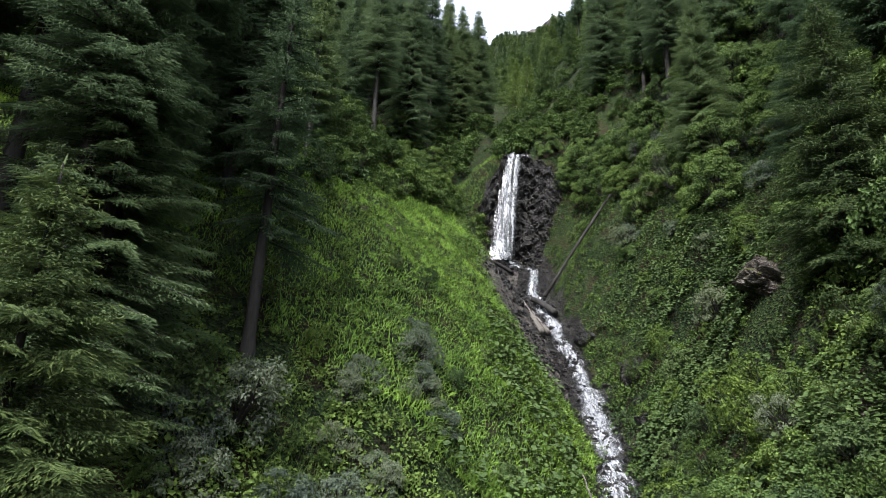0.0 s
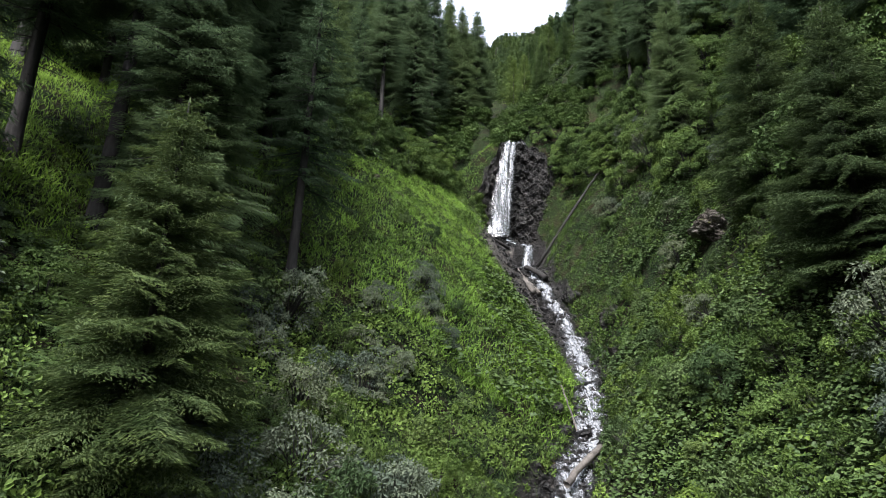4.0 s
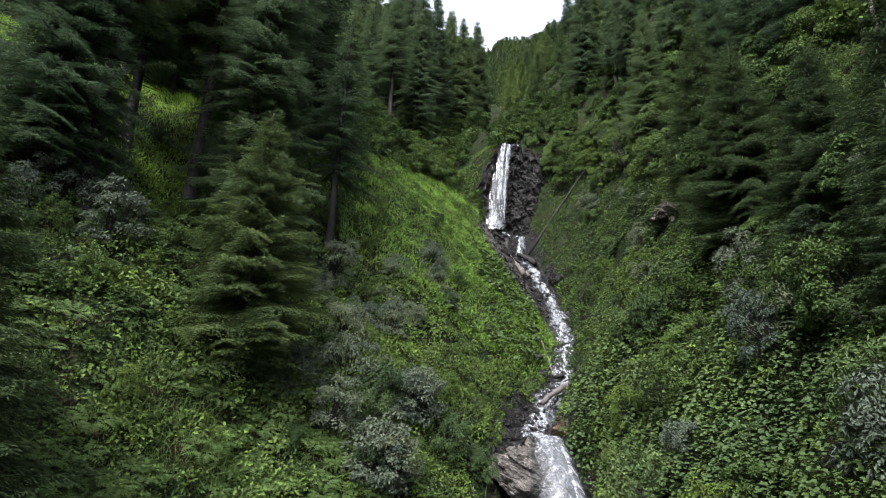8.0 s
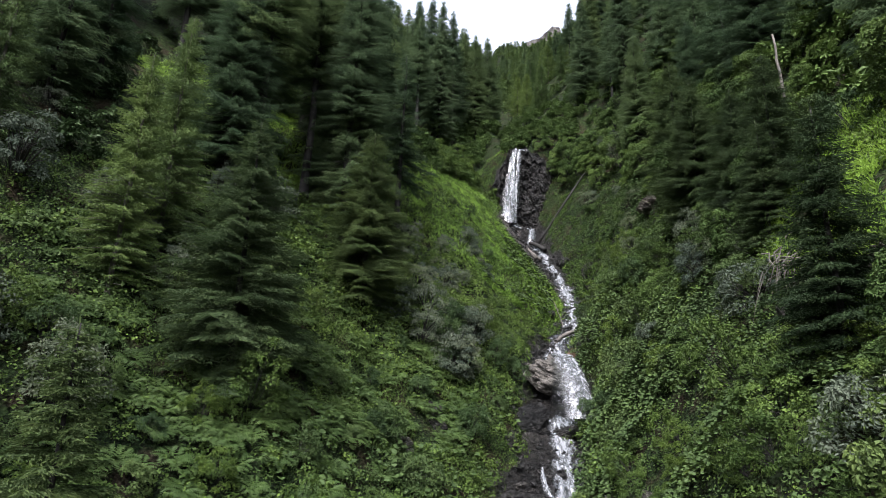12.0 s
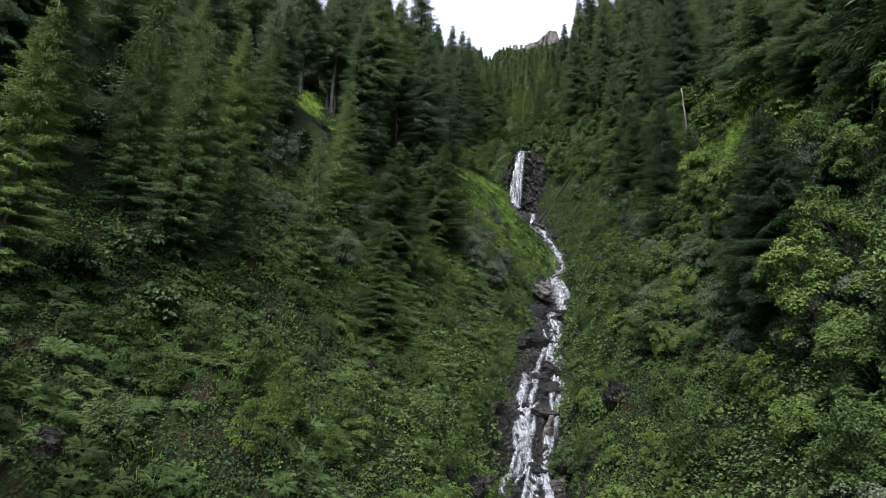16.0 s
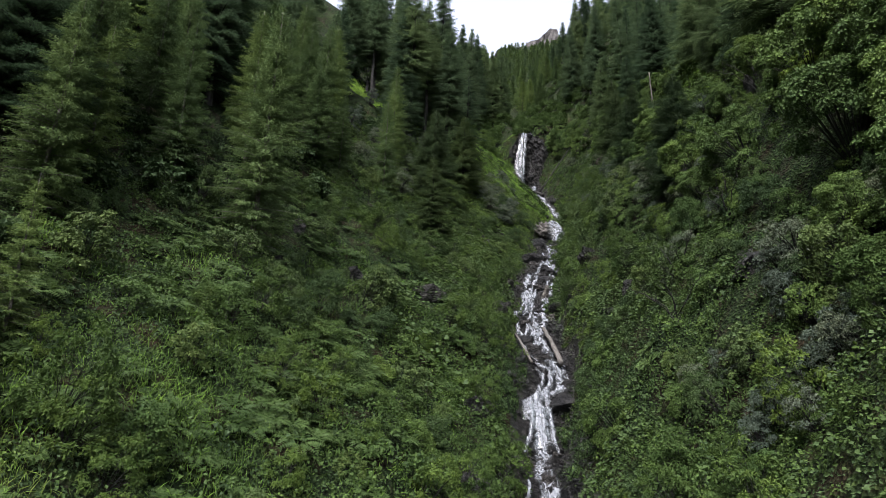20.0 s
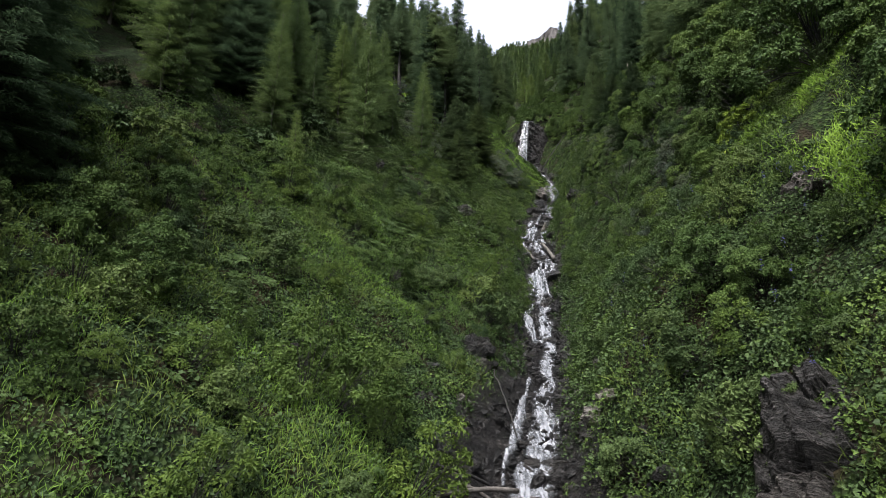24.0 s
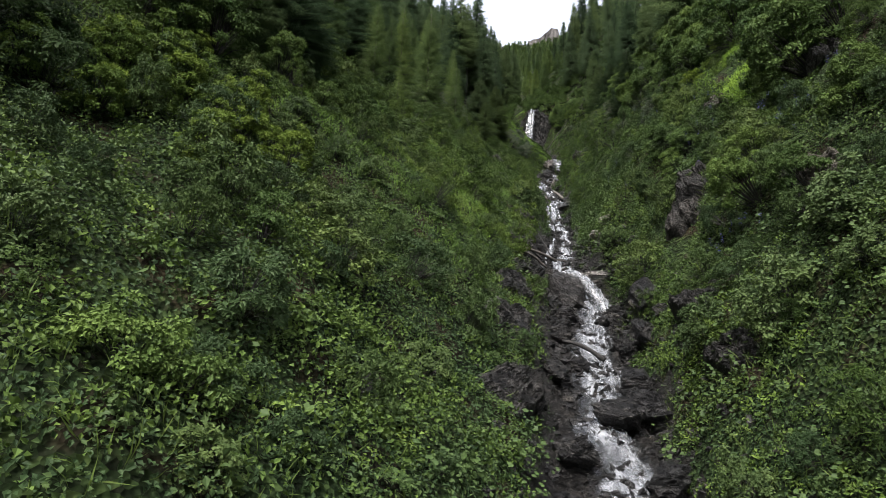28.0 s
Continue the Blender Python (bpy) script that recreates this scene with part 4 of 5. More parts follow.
def herbs(n, y0, y1, d0, d1, seed, near=1.5, size=(0.22, 0.62), leaves=40, fresh=0.2):
    """Leafy herbs: each plant is a mound of leaves that face out and up."""
    x, y, r = strewn(n, y0, y1, d0, d1, seed, near)
    k = len(x)
    N0 = land_normal(x, y)
    R0 = r.uniform(*size, k) * (0.8 + 0.5 * np.clip(rough(x / 4, y / 4, 23), -0.5, 1))
    C = np.column_stack([x, y, land_z(x, y)]) + N0 * (R0 * 0.1)[:, None]
    kind = np.where((y > -44) & (d_of(x, y) < 0) | (y > -52) & (r.random(k) < 0.5), 2, np.where(rough(x / 3.5, y / 3.5, seed) + r.normal(0, 0.5, k) > 0.25, 1, np.where(r.random(k) < fresh, 2, 0)))
    grain = r.uniform(0.75, 1.35, k)
    i = np.repeat(np.arange(k), leaves)
    out = unit(r.normal(size=(k * leaves, 3)))
    lean = N0[i] * 0.6 + [0, 0, 0.4]
    out = unit(out * 0.9 + lean * 0.8)
    P = C[i] + out * (R0[i] * r.uniform(0.6, 1.05, k * leaves))[:, None]
    A = out * 0.6 + r.normal(0, 0.55, (k * leaves, 3)) - [0, 0, 0.2]
    N = out * 0.9 + [0, 0, 0.35] + r.normal(0, 0.2, (k * leaves, 3))
    L = np.interp(y, [-130, -80, -30], [0.09, 0.095, 0.125])[i] * grain[i] * r.uniform(0.6, 1.3, k * leaves) * (0.6 + 0.9 * R0[i])
    v, f = kites(P, A, N, L, L * r.uniform(0.6, 0.85, k * leaves))
    return v, f, kind[i]


def carpet(n, y0, y1, d0, d1, seed, leaf=(0.06, 0.12)):
    """Small leaves close over the ground."""
    x, y, r = strewn(n, y0, y1, d0, d1, seed, 1.1)
    k = len(x)
    N0 = land_normal(x, y)
    P = np.column_stack([x, y, land_z(x, y)]) + N0 * (0.03 + 0.3 * tuft(x, y) * r.uniform(0.2, 1.0, k))[:, None]
    N = N0 + [0, -0.1, 0.3] + r.normal(0, 0.28, (k, 3))
    A = N0 * [1, 1, 0] - [0, 0, 0.3] + r.normal(0, 0.55, (k, 3))
    L = r.uniform(*leaf, k)
    return kites(P, A, N, L, L * r.uniform(0.55, 0.8, k))


def butterbur(n, y0, y1, d0, d1, seed, leaf=(0.13, 0.28), clump=(3.0, 0.05)):
    x, y, r = strewn(n, y0, y1, d0, d1, seed, 1.2, clump)
    k = len(x)
    N0 = land_normal(x, y)
    P = np.column_stack([x, y, land_z(x, y)]) + N0 * (0.22 + 0.75 * tuft(x, y) + r.uniform(-0.04, 0.04, k))[:, None]
    N = N0 * 0.75 + [0, -0.15, 0.35] + r.normal(0, 0.2, (k, 3))
    A = N0 * [1, 1, 0] + r.normal(0, 0.5, (k, 3)) * [1, 1, 0.2]
    return rounds(P, A, N, r.uniform(*leaf, k))


def blades(n, y0, y1, d0, d1, seed, clump=None, tall=(0.3, 0.6), near=1.2, wide=0.03):
    x, y, r = strewn(n, y0, y1, d0, d1, seed, near, clump)
    k = len(x)
    N0 = land_normal(x, y)
    P = np.column_stack([x, y, land_z(x, y)]) + N0 * (0.5 * tuft(x, y) * r.random(k))[:, None]
    A = N0 * 0.6 + [0, 0, 0.35] + r.normal(0, 0.38, (k, 3))
    N = N0 + r.normal(0, 0.45, (k, 3))
    L = r.uniform(*tall, k) * (0.6 + 0.9 * tuft(x, y))
    return kites(P, A, N, L, L * wide + 0.008, 0.1, 0.3)


def fern_patch(n, y0, y1, d0, d1, seed, clump=(2.5, 0.05)):
    x, y, r = strewn(n, y0, y1, d0, d1, seed, 1.0, clump)
    P, A, N, L = [], [], [], []
    N0 = land_normal(x, y)
    z = land_z(x, y)
    for i in range(len(x)):
        up = unit(N0[i] * 0.7 + [0, 0, 0.5])
        size = r.uniform(0.5, 0.92) * (0.75 if y[i] < -98 else 1.0)
        for f in range(7):
            a = f * 0.9 + r.normal(0, 0.2)
            side = unit(np.cross(up, [math.cos(a), math.sin(a), 0.1]))
            q = np.linspace(0.16, 1, 11)[:, None]
            rib = np.array([x[i], y[i], z[i] + 0.15]) + size * (side * q * 0.85 + up * (0.75 * q - 0.62 * q**2.2))
            way = unit(np.gradient(rib, axis=0))
            across = unit(np.cross(way, up))
            for sgn in (-1, 1):
                P.append(rib)
                A.append(across * sgn + way * 0.35)
                N.append(np.cross(across, way) + 0 * rib)
                L.append(size * 0.3 * np.sin(np.pi * (0.2 + 0.78 * q[:, 0])) ** 0.8)
    P, A, N, L = np.vstack(P), np.vstack(A), np.vstack(N), np.concatenate(L)
    return kites(P, A, N, L, L * 0.26, 0.05, 0.1)


def cover(name, label, category, mesh):
    return tagged(new(name, mesh), label, category, kind="stuff")


for seed, (y0, y1) in enumerate(((-36, 1), (-54, -36), (-76, -54), (-98, -76), (-116, -98), (-136, -116))):
    near = 1.15
    meadow, size = y0 == -36, (0.2, 0.55) if y1 < -90 else (0.22, 0.62)
    right, left = herbs(3300 if y1 < -90 else 2600, y0, y1, 0, 14 if y1 < -90 else 16, 60 + seed, near, size), herbs(2400 if meadow else 2600, y0, y1, 0, -17 if y1 < -90 else -19, 70 + seed, near, size, fresh=0.04 if y0 == -136 else 0.2 if meadow else 0.1)
    cover("herb_cover", "low green herbs covering the gully side", "herbs",
          mesh_of("herb_cover", *joined([right[:2], left[:2]]), [HERB, NETTLE, LADY], slots=np.concatenate([right[2], left[2]])))
    cover("grass_cover", "tufts of bright green mountain grass", "grass", mesh_of("grass_cover", *joined([
        blades(130000 if meadow else 40000 if y0 == -54 else 8000 if y0 == -136 else 26000 if y0 < -100 else 20000, y0, y1, -1, -24 if meadow else -10.5 if y0 == -54 else -15, 80 + seed, None if meadow else (2.2, 0.0) if y0 == -54 else (2.2, 0.25), (0.2, 0.38) if meadow else (0.25, 0.5), 1.2, 0.08 if meadow else 0.04 if y0 == -54 else 0.03), blades(14000, y0, y1, 1, 14, 90 + seed, (2.2, 0.3), (0.25, 0.5))]), [GRASS if meadow else SEDGE]))
cover("knoll_grass", "yellow-green grass on the open knolls above the brook", "grass", mesh_of("knoll_grass", *joined([
    blades(30000, -69, -55, 8.5, 14.5, 151, None, (0.22, 0.42), 1.0, 0.07), blades(20000, -111, -100, 8, 13, 152, (1.8, 0.05), (0.2, 0.4), 1.0, 0.06), blades(26000, -44, -26, -27, -15, 153, None, (0.25, 0.45), 1.0, 0.08)]), [GRASS]))
cover("slope_grass", "long green grass hanging over the herb slope", "grass", mesh_of("slope_grass", *joined([
    blades(52000, -117, -92, -4, -15, 161, (1.7, 0.0), (0.16, 0.34), 1.0, 0.022), blades(16000, -96, -66, -3, -13, 162, (1.7, 0.3), (0.22, 0.45), 1.0, 0.026)]), [GRASS]))
for seed, (y0, y1) in enumerate(((-98, -66), (-118, -98), (-136, -118))):
    cover("leaf_carpet", "close carpet of small green leaves over the ground", "herbs",
          mesh_of("leaf_carpet", *joined([carpet(30000, y0, y1, 0.8, 13, 130 + seed), carpet(46000 if y0 < -100 else 32000, y0, y1, -0.8, -15, 140 + seed)]), [NETTLE]))
cover("butterbur", "broad round butterbur leaves in dense patches", "plants", mesh_of("butterbur", *joined([
    butterbur(70000, -54, -18, 1.5, 11, 101, (0.09, 0.18), (3.0, 0.12)), butterbur(60000, -84, -50, 1.5, 10, 102, (0.08, 0.15), (3.0, 0.3)), butterbur(18000, -130, -84, 1.5, 9, 103, (0.08, 0.15), (2.2, 0.45)), butterbur(3500, -36, -12, -2, -6, 104),
    butterbur(6000, -132, -100, -2, -10, 105, (0.08, 0.17), (1.8, 0.5)), butterbur(3000, -86, -46, -2, -8, 106)]), [BROAD]))
cover("fern_cover", "arching green ferns on the slope", "ferns", mesh_of("fern_cover", *joined([
    fern_patch(1000, -66, -44, -3.5, -17, 111, (2.5, -0.4)), fern_patch(800, -100, -66, -4, -17, 112, (2.5, -0.1)), fern_patch(220, -128, -100, -4, -16, 113), fern_patch(160, -50, -30, 4, 11, 114), fern_patch(240, -128, -66, 4, 12, 115)]), [FERN]))


def spikes(n, y0, y1, d0, d1, seed):
    """Small petals on upright flower spikes."""
    x, y, r = strewn(n, y0, y1, d0, d1, seed, 1.0, (2.6, 0.3))
    i = np.repeat(np.arange(len(x)), 12)
    h = r.uniform(0, 0.32, len(i))
    N0 = land_normal(x, y)
    foot = np.column_stack([x, y, land_z(x, y)]) + N0 * (0.45 + tuft(x, y))[:, None]
    P = foot[i] + np.column_stack([r.normal(0, 0.03, len(i)), r.normal(0, 0.03, len(i)), h])
    return kites(P, r.normal(size=(len(i), 3)) - [0, 0, 0.3], r.normal(size=(len(i), 3)), r.uniform(0.03, 0.06, len(i)), r.uniform(0.02, 0.04, len(i)))


cover("monkshood_flowers", "slender violet-blue monkshood flowers among the herbs", "flowers", mesh_of("monkshood_flowers", *spikes(260, -122, -102, 3.5, 11, 121), [PETAL]))


# ---- waterfall and its rock wall ----
def face_grid(X, Z, seed):
    """Depth of a rock face broken into blocks along slanting joints."""
    bx, bz = X * 0.9 + Z * 0.45, Z * 0.5 - X * 0.32
    big = speckle(np.floor(bx + 0.3 * rough(X, Z, seed + 1)), np.floor(bz), seed)
    mid = speckle(np.floor(bx * 2.1 + 0.3 * rough(X * 2, Z * 2, seed + 2)), np.floor(bz * 2.3 + 0.2), seed + 3)
    small = speckle(np.floor(bx * 4.7), np.floor(bz * 5.1 + 0.4 * rough(X * 3, Z * 3, seed + 5)), seed + 4)
    return 0.6 * big + 0.45 * mid + 0.26 * small + 0.18 * rough(X * 1.7, Z * 1.7, seed + 6)


def quads(ny, nx):
    i, j = np.meshgrid(np.arange(ny - 1), np.arange(nx - 1), indexing="ij")
    k = (i * nx + j).ravel()
    return np.stack([k, k + 1, k + nx + 1, k + nx], 1)


def rock_wall():
    x = np.arange(-7.5, 4.6, 0.13)
    u = np.linspace(0, 1, 110)
    X, U = np.meshgrid(x, u)
    top = np.interp(x, [-7.5, -5.5, -4.2, -3.6, 0.4, 1.6, 4.6], [3.5, 6.0, 9.5, 11.0, 11.1, 9.8, 5.5]) + 0.4 * rough(x * 1.5, x * 0, 3)
    Z = -3.0 + (top[None] + 3.0) * U
    Y = -0.9 + 1.3 * np.clip((Z + 0.3) / 11.2, 0, 1) - face_grid(X, Z, 31)
    Y += 0.05 * (X + 1.5) ** 2 * np.where(X > -1.5, 0.5, 0.6)
    return mesh_of("rock_wall", np.stack([X, Y, Z], -1).reshape(-1, 3), quads(*X.shape), [WET_ROCK])


tagged(new("rock_wall", rock_wall()), "dark wet broken rock wall behind the waterfall", "rock wall", kind="structure")


def falling(name, top, foot, w0, w1, bulge, material, seed, rows=44, cols=9):
    """A sheet of falling water from a lip to a foot, wider below."""
    s = np.linspace(0, 1, rows)[:, None]
    u = np.linspace(-1, 1, cols)[None]
    top, foot = np.array(top), np.array(foot)
    drop = s**1.15
    X = top[0] + (foot[0] - top[0]) * s + u * (w0 + (w1 - w0) * s**0.8) / 2 * (1 + 0.12 * rough(s * 9 + seed, u * 0 + seed, 3))
    Y = top[1] + (foot[1] - top[1]) * s**0.6 - bulge * (1 - u**2) + 0.08 * rough(X * 5, s * 4 + seed, 5)
    Z = top[2] + (foot[2] - top[2]) * drop + 0 * u
    v = np.stack([X + 0 * Y, Y, Z + 0 * Y], -1).reshape(-1, 3)
    i, j = np.meshgrid(np.arange(rows - 1), np.arange(cols - 1), indexing="ij")
    k = (i * cols + j).ravel()
    return with_depth(mesh_of(name, v, np.stack([k, k + 1, k + cols + 1, k + cols], 1), [material], True), (1 - np.abs(u) ** 2) * np.interp(s, [0, 0.9, 1], [1, 1, 0.6]))


waterfall = thing("waterfall", "tall white waterfall plunging down dark rock", "waterfall", kind="structure")
part("water_sheet", falling("water_sheet", (-2.65, -0.75, 11.05), (-3.9, -2.9, -0.5), 0.5, 1.25, 0.3, FALL, 1, 44, 15), waterfall)
part("water_sheet", falling("water_sheet", (-2.8, -0.6, 11.0), (-4.4, -2.6, -0.4), 0.6, 1.7, 0.2, VEIL, 2, 44, 15), waterfall)
part("water_sheet", falling("water_sheet", (-2.2, -0.7, 10.9), (-3.4, -2.9, -0.4), 0.6, 1.3, 0.25, VEIL, 3, 44, 15), waterfall)
part("spray", falling("spray", (-4.1, -3.1, 1.2), (-4.0, -4.0, -1.0), 1.2, 2.6, 0.3, VEIL, 15, 14), waterfall)
part("water_lip", falling("water_lip", (-1.2, 0.4, 11.35), (-1.4, -0.9, 10.7), 1.3, 1.2, 0.1, VEIL, 4, 8), waterfall)
small_fall = thing("small_waterfall", "short white chute below the tall waterfall", "waterfall", kind="structure")
part("water_sheet", falling("water_sheet", (-1.45, -5.1, -2.2), (-1.8, -6.9, -5.3), 0.7, 1.1, 0.2, FALL, 5, 20), small_fall)
veil_fall = thing("boulder_waterfall", "veil of white water over a tan boulder", "waterfall", kind="structure")
part("water_sheet", falling("water_sheet", (-5.9, -42.0, -22.1), (-5.6, -46.0, -25.7), 0.9, 2.4, 0.9, VEIL, 6, 24, 13), veil_fall)
part("water_sheet", falling("water_sheet", (-5.5, -42.1, -22.15), (-4.9, -45.9, -25.7), 0.7, 1.0, 0.7, VEIL, 7, 24, 11), veil_fall)
ledge_fall = thing("ledge_waterfall", "narrow white chute dropping over dark rock", "waterfall", kind="structure")
part("water_sheet", falling("water_sheet", (-13.9, -79.3, -44.4), (-14.1, -82.0, -47.1), 0.7, 0.8, 0.2, CHUTE, 8, 20), ledge_fall)
slab_fall = thing("slab_waterfall", "white chute sliding off a black boulder", "waterfall", kind="structure")
part("water_sheet", falling("water_sheet", (-18.4, -106.3, -58.0), (-17.1, -109.1, -61.0), 0.6, 1.25, 0.35, CHUTE, 9, 20), slab_fall)


# ---- boulders and outcrops ----
def boulder(name, label, x, y, size, material, seed, z=None, turn=(0, 0, 0), corners=18, rough_by=0.06, group="", category="rock", detail=3, up=0.0):
    ob = new(name, stone_mesh(name, size, material, seed, corners + 6, rough_by, detail))
    ob.matrix_basis = pose(x, y, float(land_z(x, y)) + up if z is None else z, *turn)
    return tagged(ob, label, category, group)


boulder("boulder", "huge tan boulder with water spilling over it", -6.5, -43.3, (3.0, 3.0, 2.3), TAN_ROCK, 3, -23.5, (24, 10, 20), 9, 0.08, detail=4)
boulder("boulder", "black wet rock under the tan boulder", -7.9, -45.4, (2.2, 1.8, 2.0), WET_ROCK, 31, -25.9, (10, 0, 20), 10, 0.08)
boulder("boulder", "dark wet rock at the foot of the boulder", -6.2, -46.3, (1.8, 1.4, 1.2), WET_ROCK, 32, -26.4, (10, 8, 70), 10, 0.08)
boulder("boulder", "rust-coloured boulder wedged beside the brook", -4.2, -40.0, (1.7, 1.5, 1.5), RUST_ROCK, 4, -21.9, (0, 10, 30))
boulder("boulder", "black wet overhanging slab in the brook", -9.3, -51.6, (3.4, 2.2, 2.0), WET_ROCK, 6, -29.5, (12, -6, 8), 10)
boulder("boulder", "dark wet boulder splitting the brook", -8.6, -55.8, (2.0, 2.0, 2.0), WET_ROCK, 7, -31.6, (20, 0, 30), 10)
boulder("boulder", "dark wet boulder in the brook", -9.4, -58.3, (2.6, 2.0, 2.2), WET_ROCK, 8, -33.5, (10, 0, 60), 10)
boulder("boulder", "tan split block standing in the brook", -10.4, -63.6, (0.7, 0.8, 1.6), TAN_ROCK, 9, -35.3, (10, 6, 20), 12)
boulder("boulder", "flat pale slab lying across the brook", -10.3, -61.6, (2.0, 1.2, 0.6), GREY_ROCK, 10, -34.5, (10, 5, 10), 8)
boulder("boulder", "dark rounded boulder beside the brook", -9.9, -66.5, (1.8, 1.6, 1.6), WET_ROCK, 11, -37.0, (0, 0, 0), 8)
boulder("boulder", "black wet rock at the head of a chute", -12.6, -79.4, (1.7, 1.5, 1.2), WET_ROCK, 12, -44.3, (10, 0, 0), 9)
# Paler slate colours in this boulder's wet sheen along with its light streaks.
boulder("boulder", "smooth black boulder under a pale ledge", -19.1, -107.7, (2.8, 2.6, 2.4), SLATE, 13, -59.6, (25, 18, -15), 16, 0.03, detail=4)
boulder("boulder", "pale grey wet ledge across the brook", -17.6, -106.0, (3.3, 1.9, 1.2), PALE_ROCK, 14, -58.45, (10, -3, -8), 20, 0.09, detail=4)
boulder("boulder", "pale tan stone on the brook bank", -16.2, -103.6, (0.9, 0.8, 0.7), TAN_ROCK, 15, None, (0, 0, 40), up=0.35)
boulder("boulder", "pale stone on the brook bank", -16.0, -104.9, (0.8, 0.6, 0.5), TAN_ROCK, 16, None, (0, 10, 10), up=0.25)
boulder("boulder", "long tilted grey slab beside the brook", -17.0, -113.2, (1.2, 2.4, 1.3), WET_ROCK, 17, None, (25, -30, -20), 10, up=0.4)
boulder("boulder", "tilted dark slab beside the brook", -17.7, -114.8, (1.0, 2.2, 1.4), WET_ROCK, 18, None, (25, -30, -25), 10, up=0.4)
boulder("boulder", "dark angular boulder in the white water", -20.0, -119.0, (1.5, 1.3, 1.1), WET_ROCK, 19, -65.3, (10, 10, 40), 10)
boulder("boulder", "dark angular boulder in the white water", -19.0, -118.6, (1.4, 1.3, 1.2), WET_ROCK, 20, -65.1, (10, 10, 0), 10)
boulder("boulder", "dark wet rock beside the white water", -18.6, -116.4, (1.4, 1.2, 1.0), WET_ROCK, 22, None, (0, 10, 70), 9, up=0.3)
boulder("rock_outcrop", "brown layered rock jutting from the bushes", 4.2, -31.6, (2.8, 2.4, 2.0), MOSS_ROCK, 23, None, (10, 30, 30), 14, 0.16, category="rock", up=-0.1)

for n, (y, d, s) in enumerate(((-109.6, 1.2, 0.9), (-110.8, -1.0, 1.0), (-111.8, 0.5, 0.7), (-112.8, -1.3, 1.1), (-114.2, 1.3, 0.9), (-115.6, -0.6, 0.7), (-116.8, -1.6, 1.2), (-117.6, 0.9, 0.8), (-120.6, -1.1, 1.0), (-121.6, 1.0, 1.1), (-123.2, -0.9, 1.0))):
    boulder("boulder", "dark wet boulder in the white water", float(brook_x(y)) + d, y, (1.2 * s, s, 0.9 * s), WET_ROCK, 240 + n, None, (10, 5 * (n % 3), n * 47), 13, 0.1, up=0.22, group="boulders in the white water", detail=3)


def rock_face(label, x, y, wide, high, material, seed, turn=0.0, tilt=25.0, deep=0.5, up=0.0, group=""):
    """A bare face of layered rock that shows through the slope; its edges run back into the ground."""
    u, v = np.meshgrid(np.linspace(-1, 1, max(16, int(wide * 17))), np.linspace(-1, 1, max(16, int(high * 17))))
    X, Z = u * wide / 2, v * high / 2
    rim = np.clip(np.hypot(u, v) + 0.25 * rough(u * 2.2 + seed, v * 2.2, 7), 0, 1.6)
    Y = -deep * face_grid(X * 1.7 + 0.5 * Z + seed * 3, Z * 0.9, seed) + 2.6 * np.clip(rim - 0.75, 0, 1.2)
    ob = new("rock_outcrop", mesh_of("rock_outcrop", np.stack([X, Y, Z], -1).reshape(-1, 3), quads(*X.shape), [material]))
    ob.matrix_basis = pose(x, y, float(land_z(x, y)) + up, 0, 0, turn) @ pose(0, 0, 0, -tilt, 0, 0)
    return tagged(ob, label, "rock", group)


rock_face("dark rock face beside the brook", 0.8, -24.0, 1.6, 2.2, GREY_ROCK, 24, -35, 20, 0.5, 0.4)
rock_face("tall dark rock slab bare among the leaves", -14.0, -111.9, 2.3, 3.0, GREY_ROCK, 25, -50, 38, 0.6, 0.06)
rock_face("lower part of a dark rock slab above the brook", -14.9, -112.5, 2.0, 2.2, GREY_ROCK, 36, -50, 34, 0.6, 0.1)
rock_face("grey rock among the leaves", -14.4, -120.6, 1.5, 2.1, MOSS_ROCK, 26, -45, 30, 0.5, 0.3)
rock_face("mossy rock ledge under hanging roots", -2.4, -60.2, 1.5, 1.3, GREY_ROCK, 27, -40, 25, 0.5, 0.15)
rock_face("mossy rock step on the bank", -1.2, -61.6, 1.5, 1.1, GREY_ROCK, 28, -40, 25, 0.5, 0.15)
rock_face("dark rock hollow under the bushes", -4.4, -74.4, 2.0, 1.5, GREY_ROCK, 29, -40, 25, 0.5, 0.3)
rock_face("dark mossy overhang high on the bank", -10.3, -107.4, 1.8, 1.2, MOSS_ROCK, 30, -40, 25, 0.5, 0.3)
# Earth bank in near-black wet rock: the hollow's shade is put into the colour.
rock_face("undercut earth bank beneath hanging bushes, its shade coloured in near-black rock", -7.3, -88.9, 2.4, 1.2, WET_ROCK, 37, -55, -26, 0.4, -0.05)
rock_face("mossy overhanging rock high on the bank", -9.9, -115.4, 1.6, 1.3, LICHEN_ROCK, 33, -40, 25, 0.5, 0.3)
rock_face("grey rock slab among the leaves", -8.3, -77.6, 1.1, 1.8, GREY_ROCK, 34, -40, 25, 0.5, 0.3)
rock_face("pale weathered rock bare behind dead branches", -0.5, -79.0, 1.8, 2.0, LICHEN_ROCK, 35, -40, 25, 0.5, 0.5)
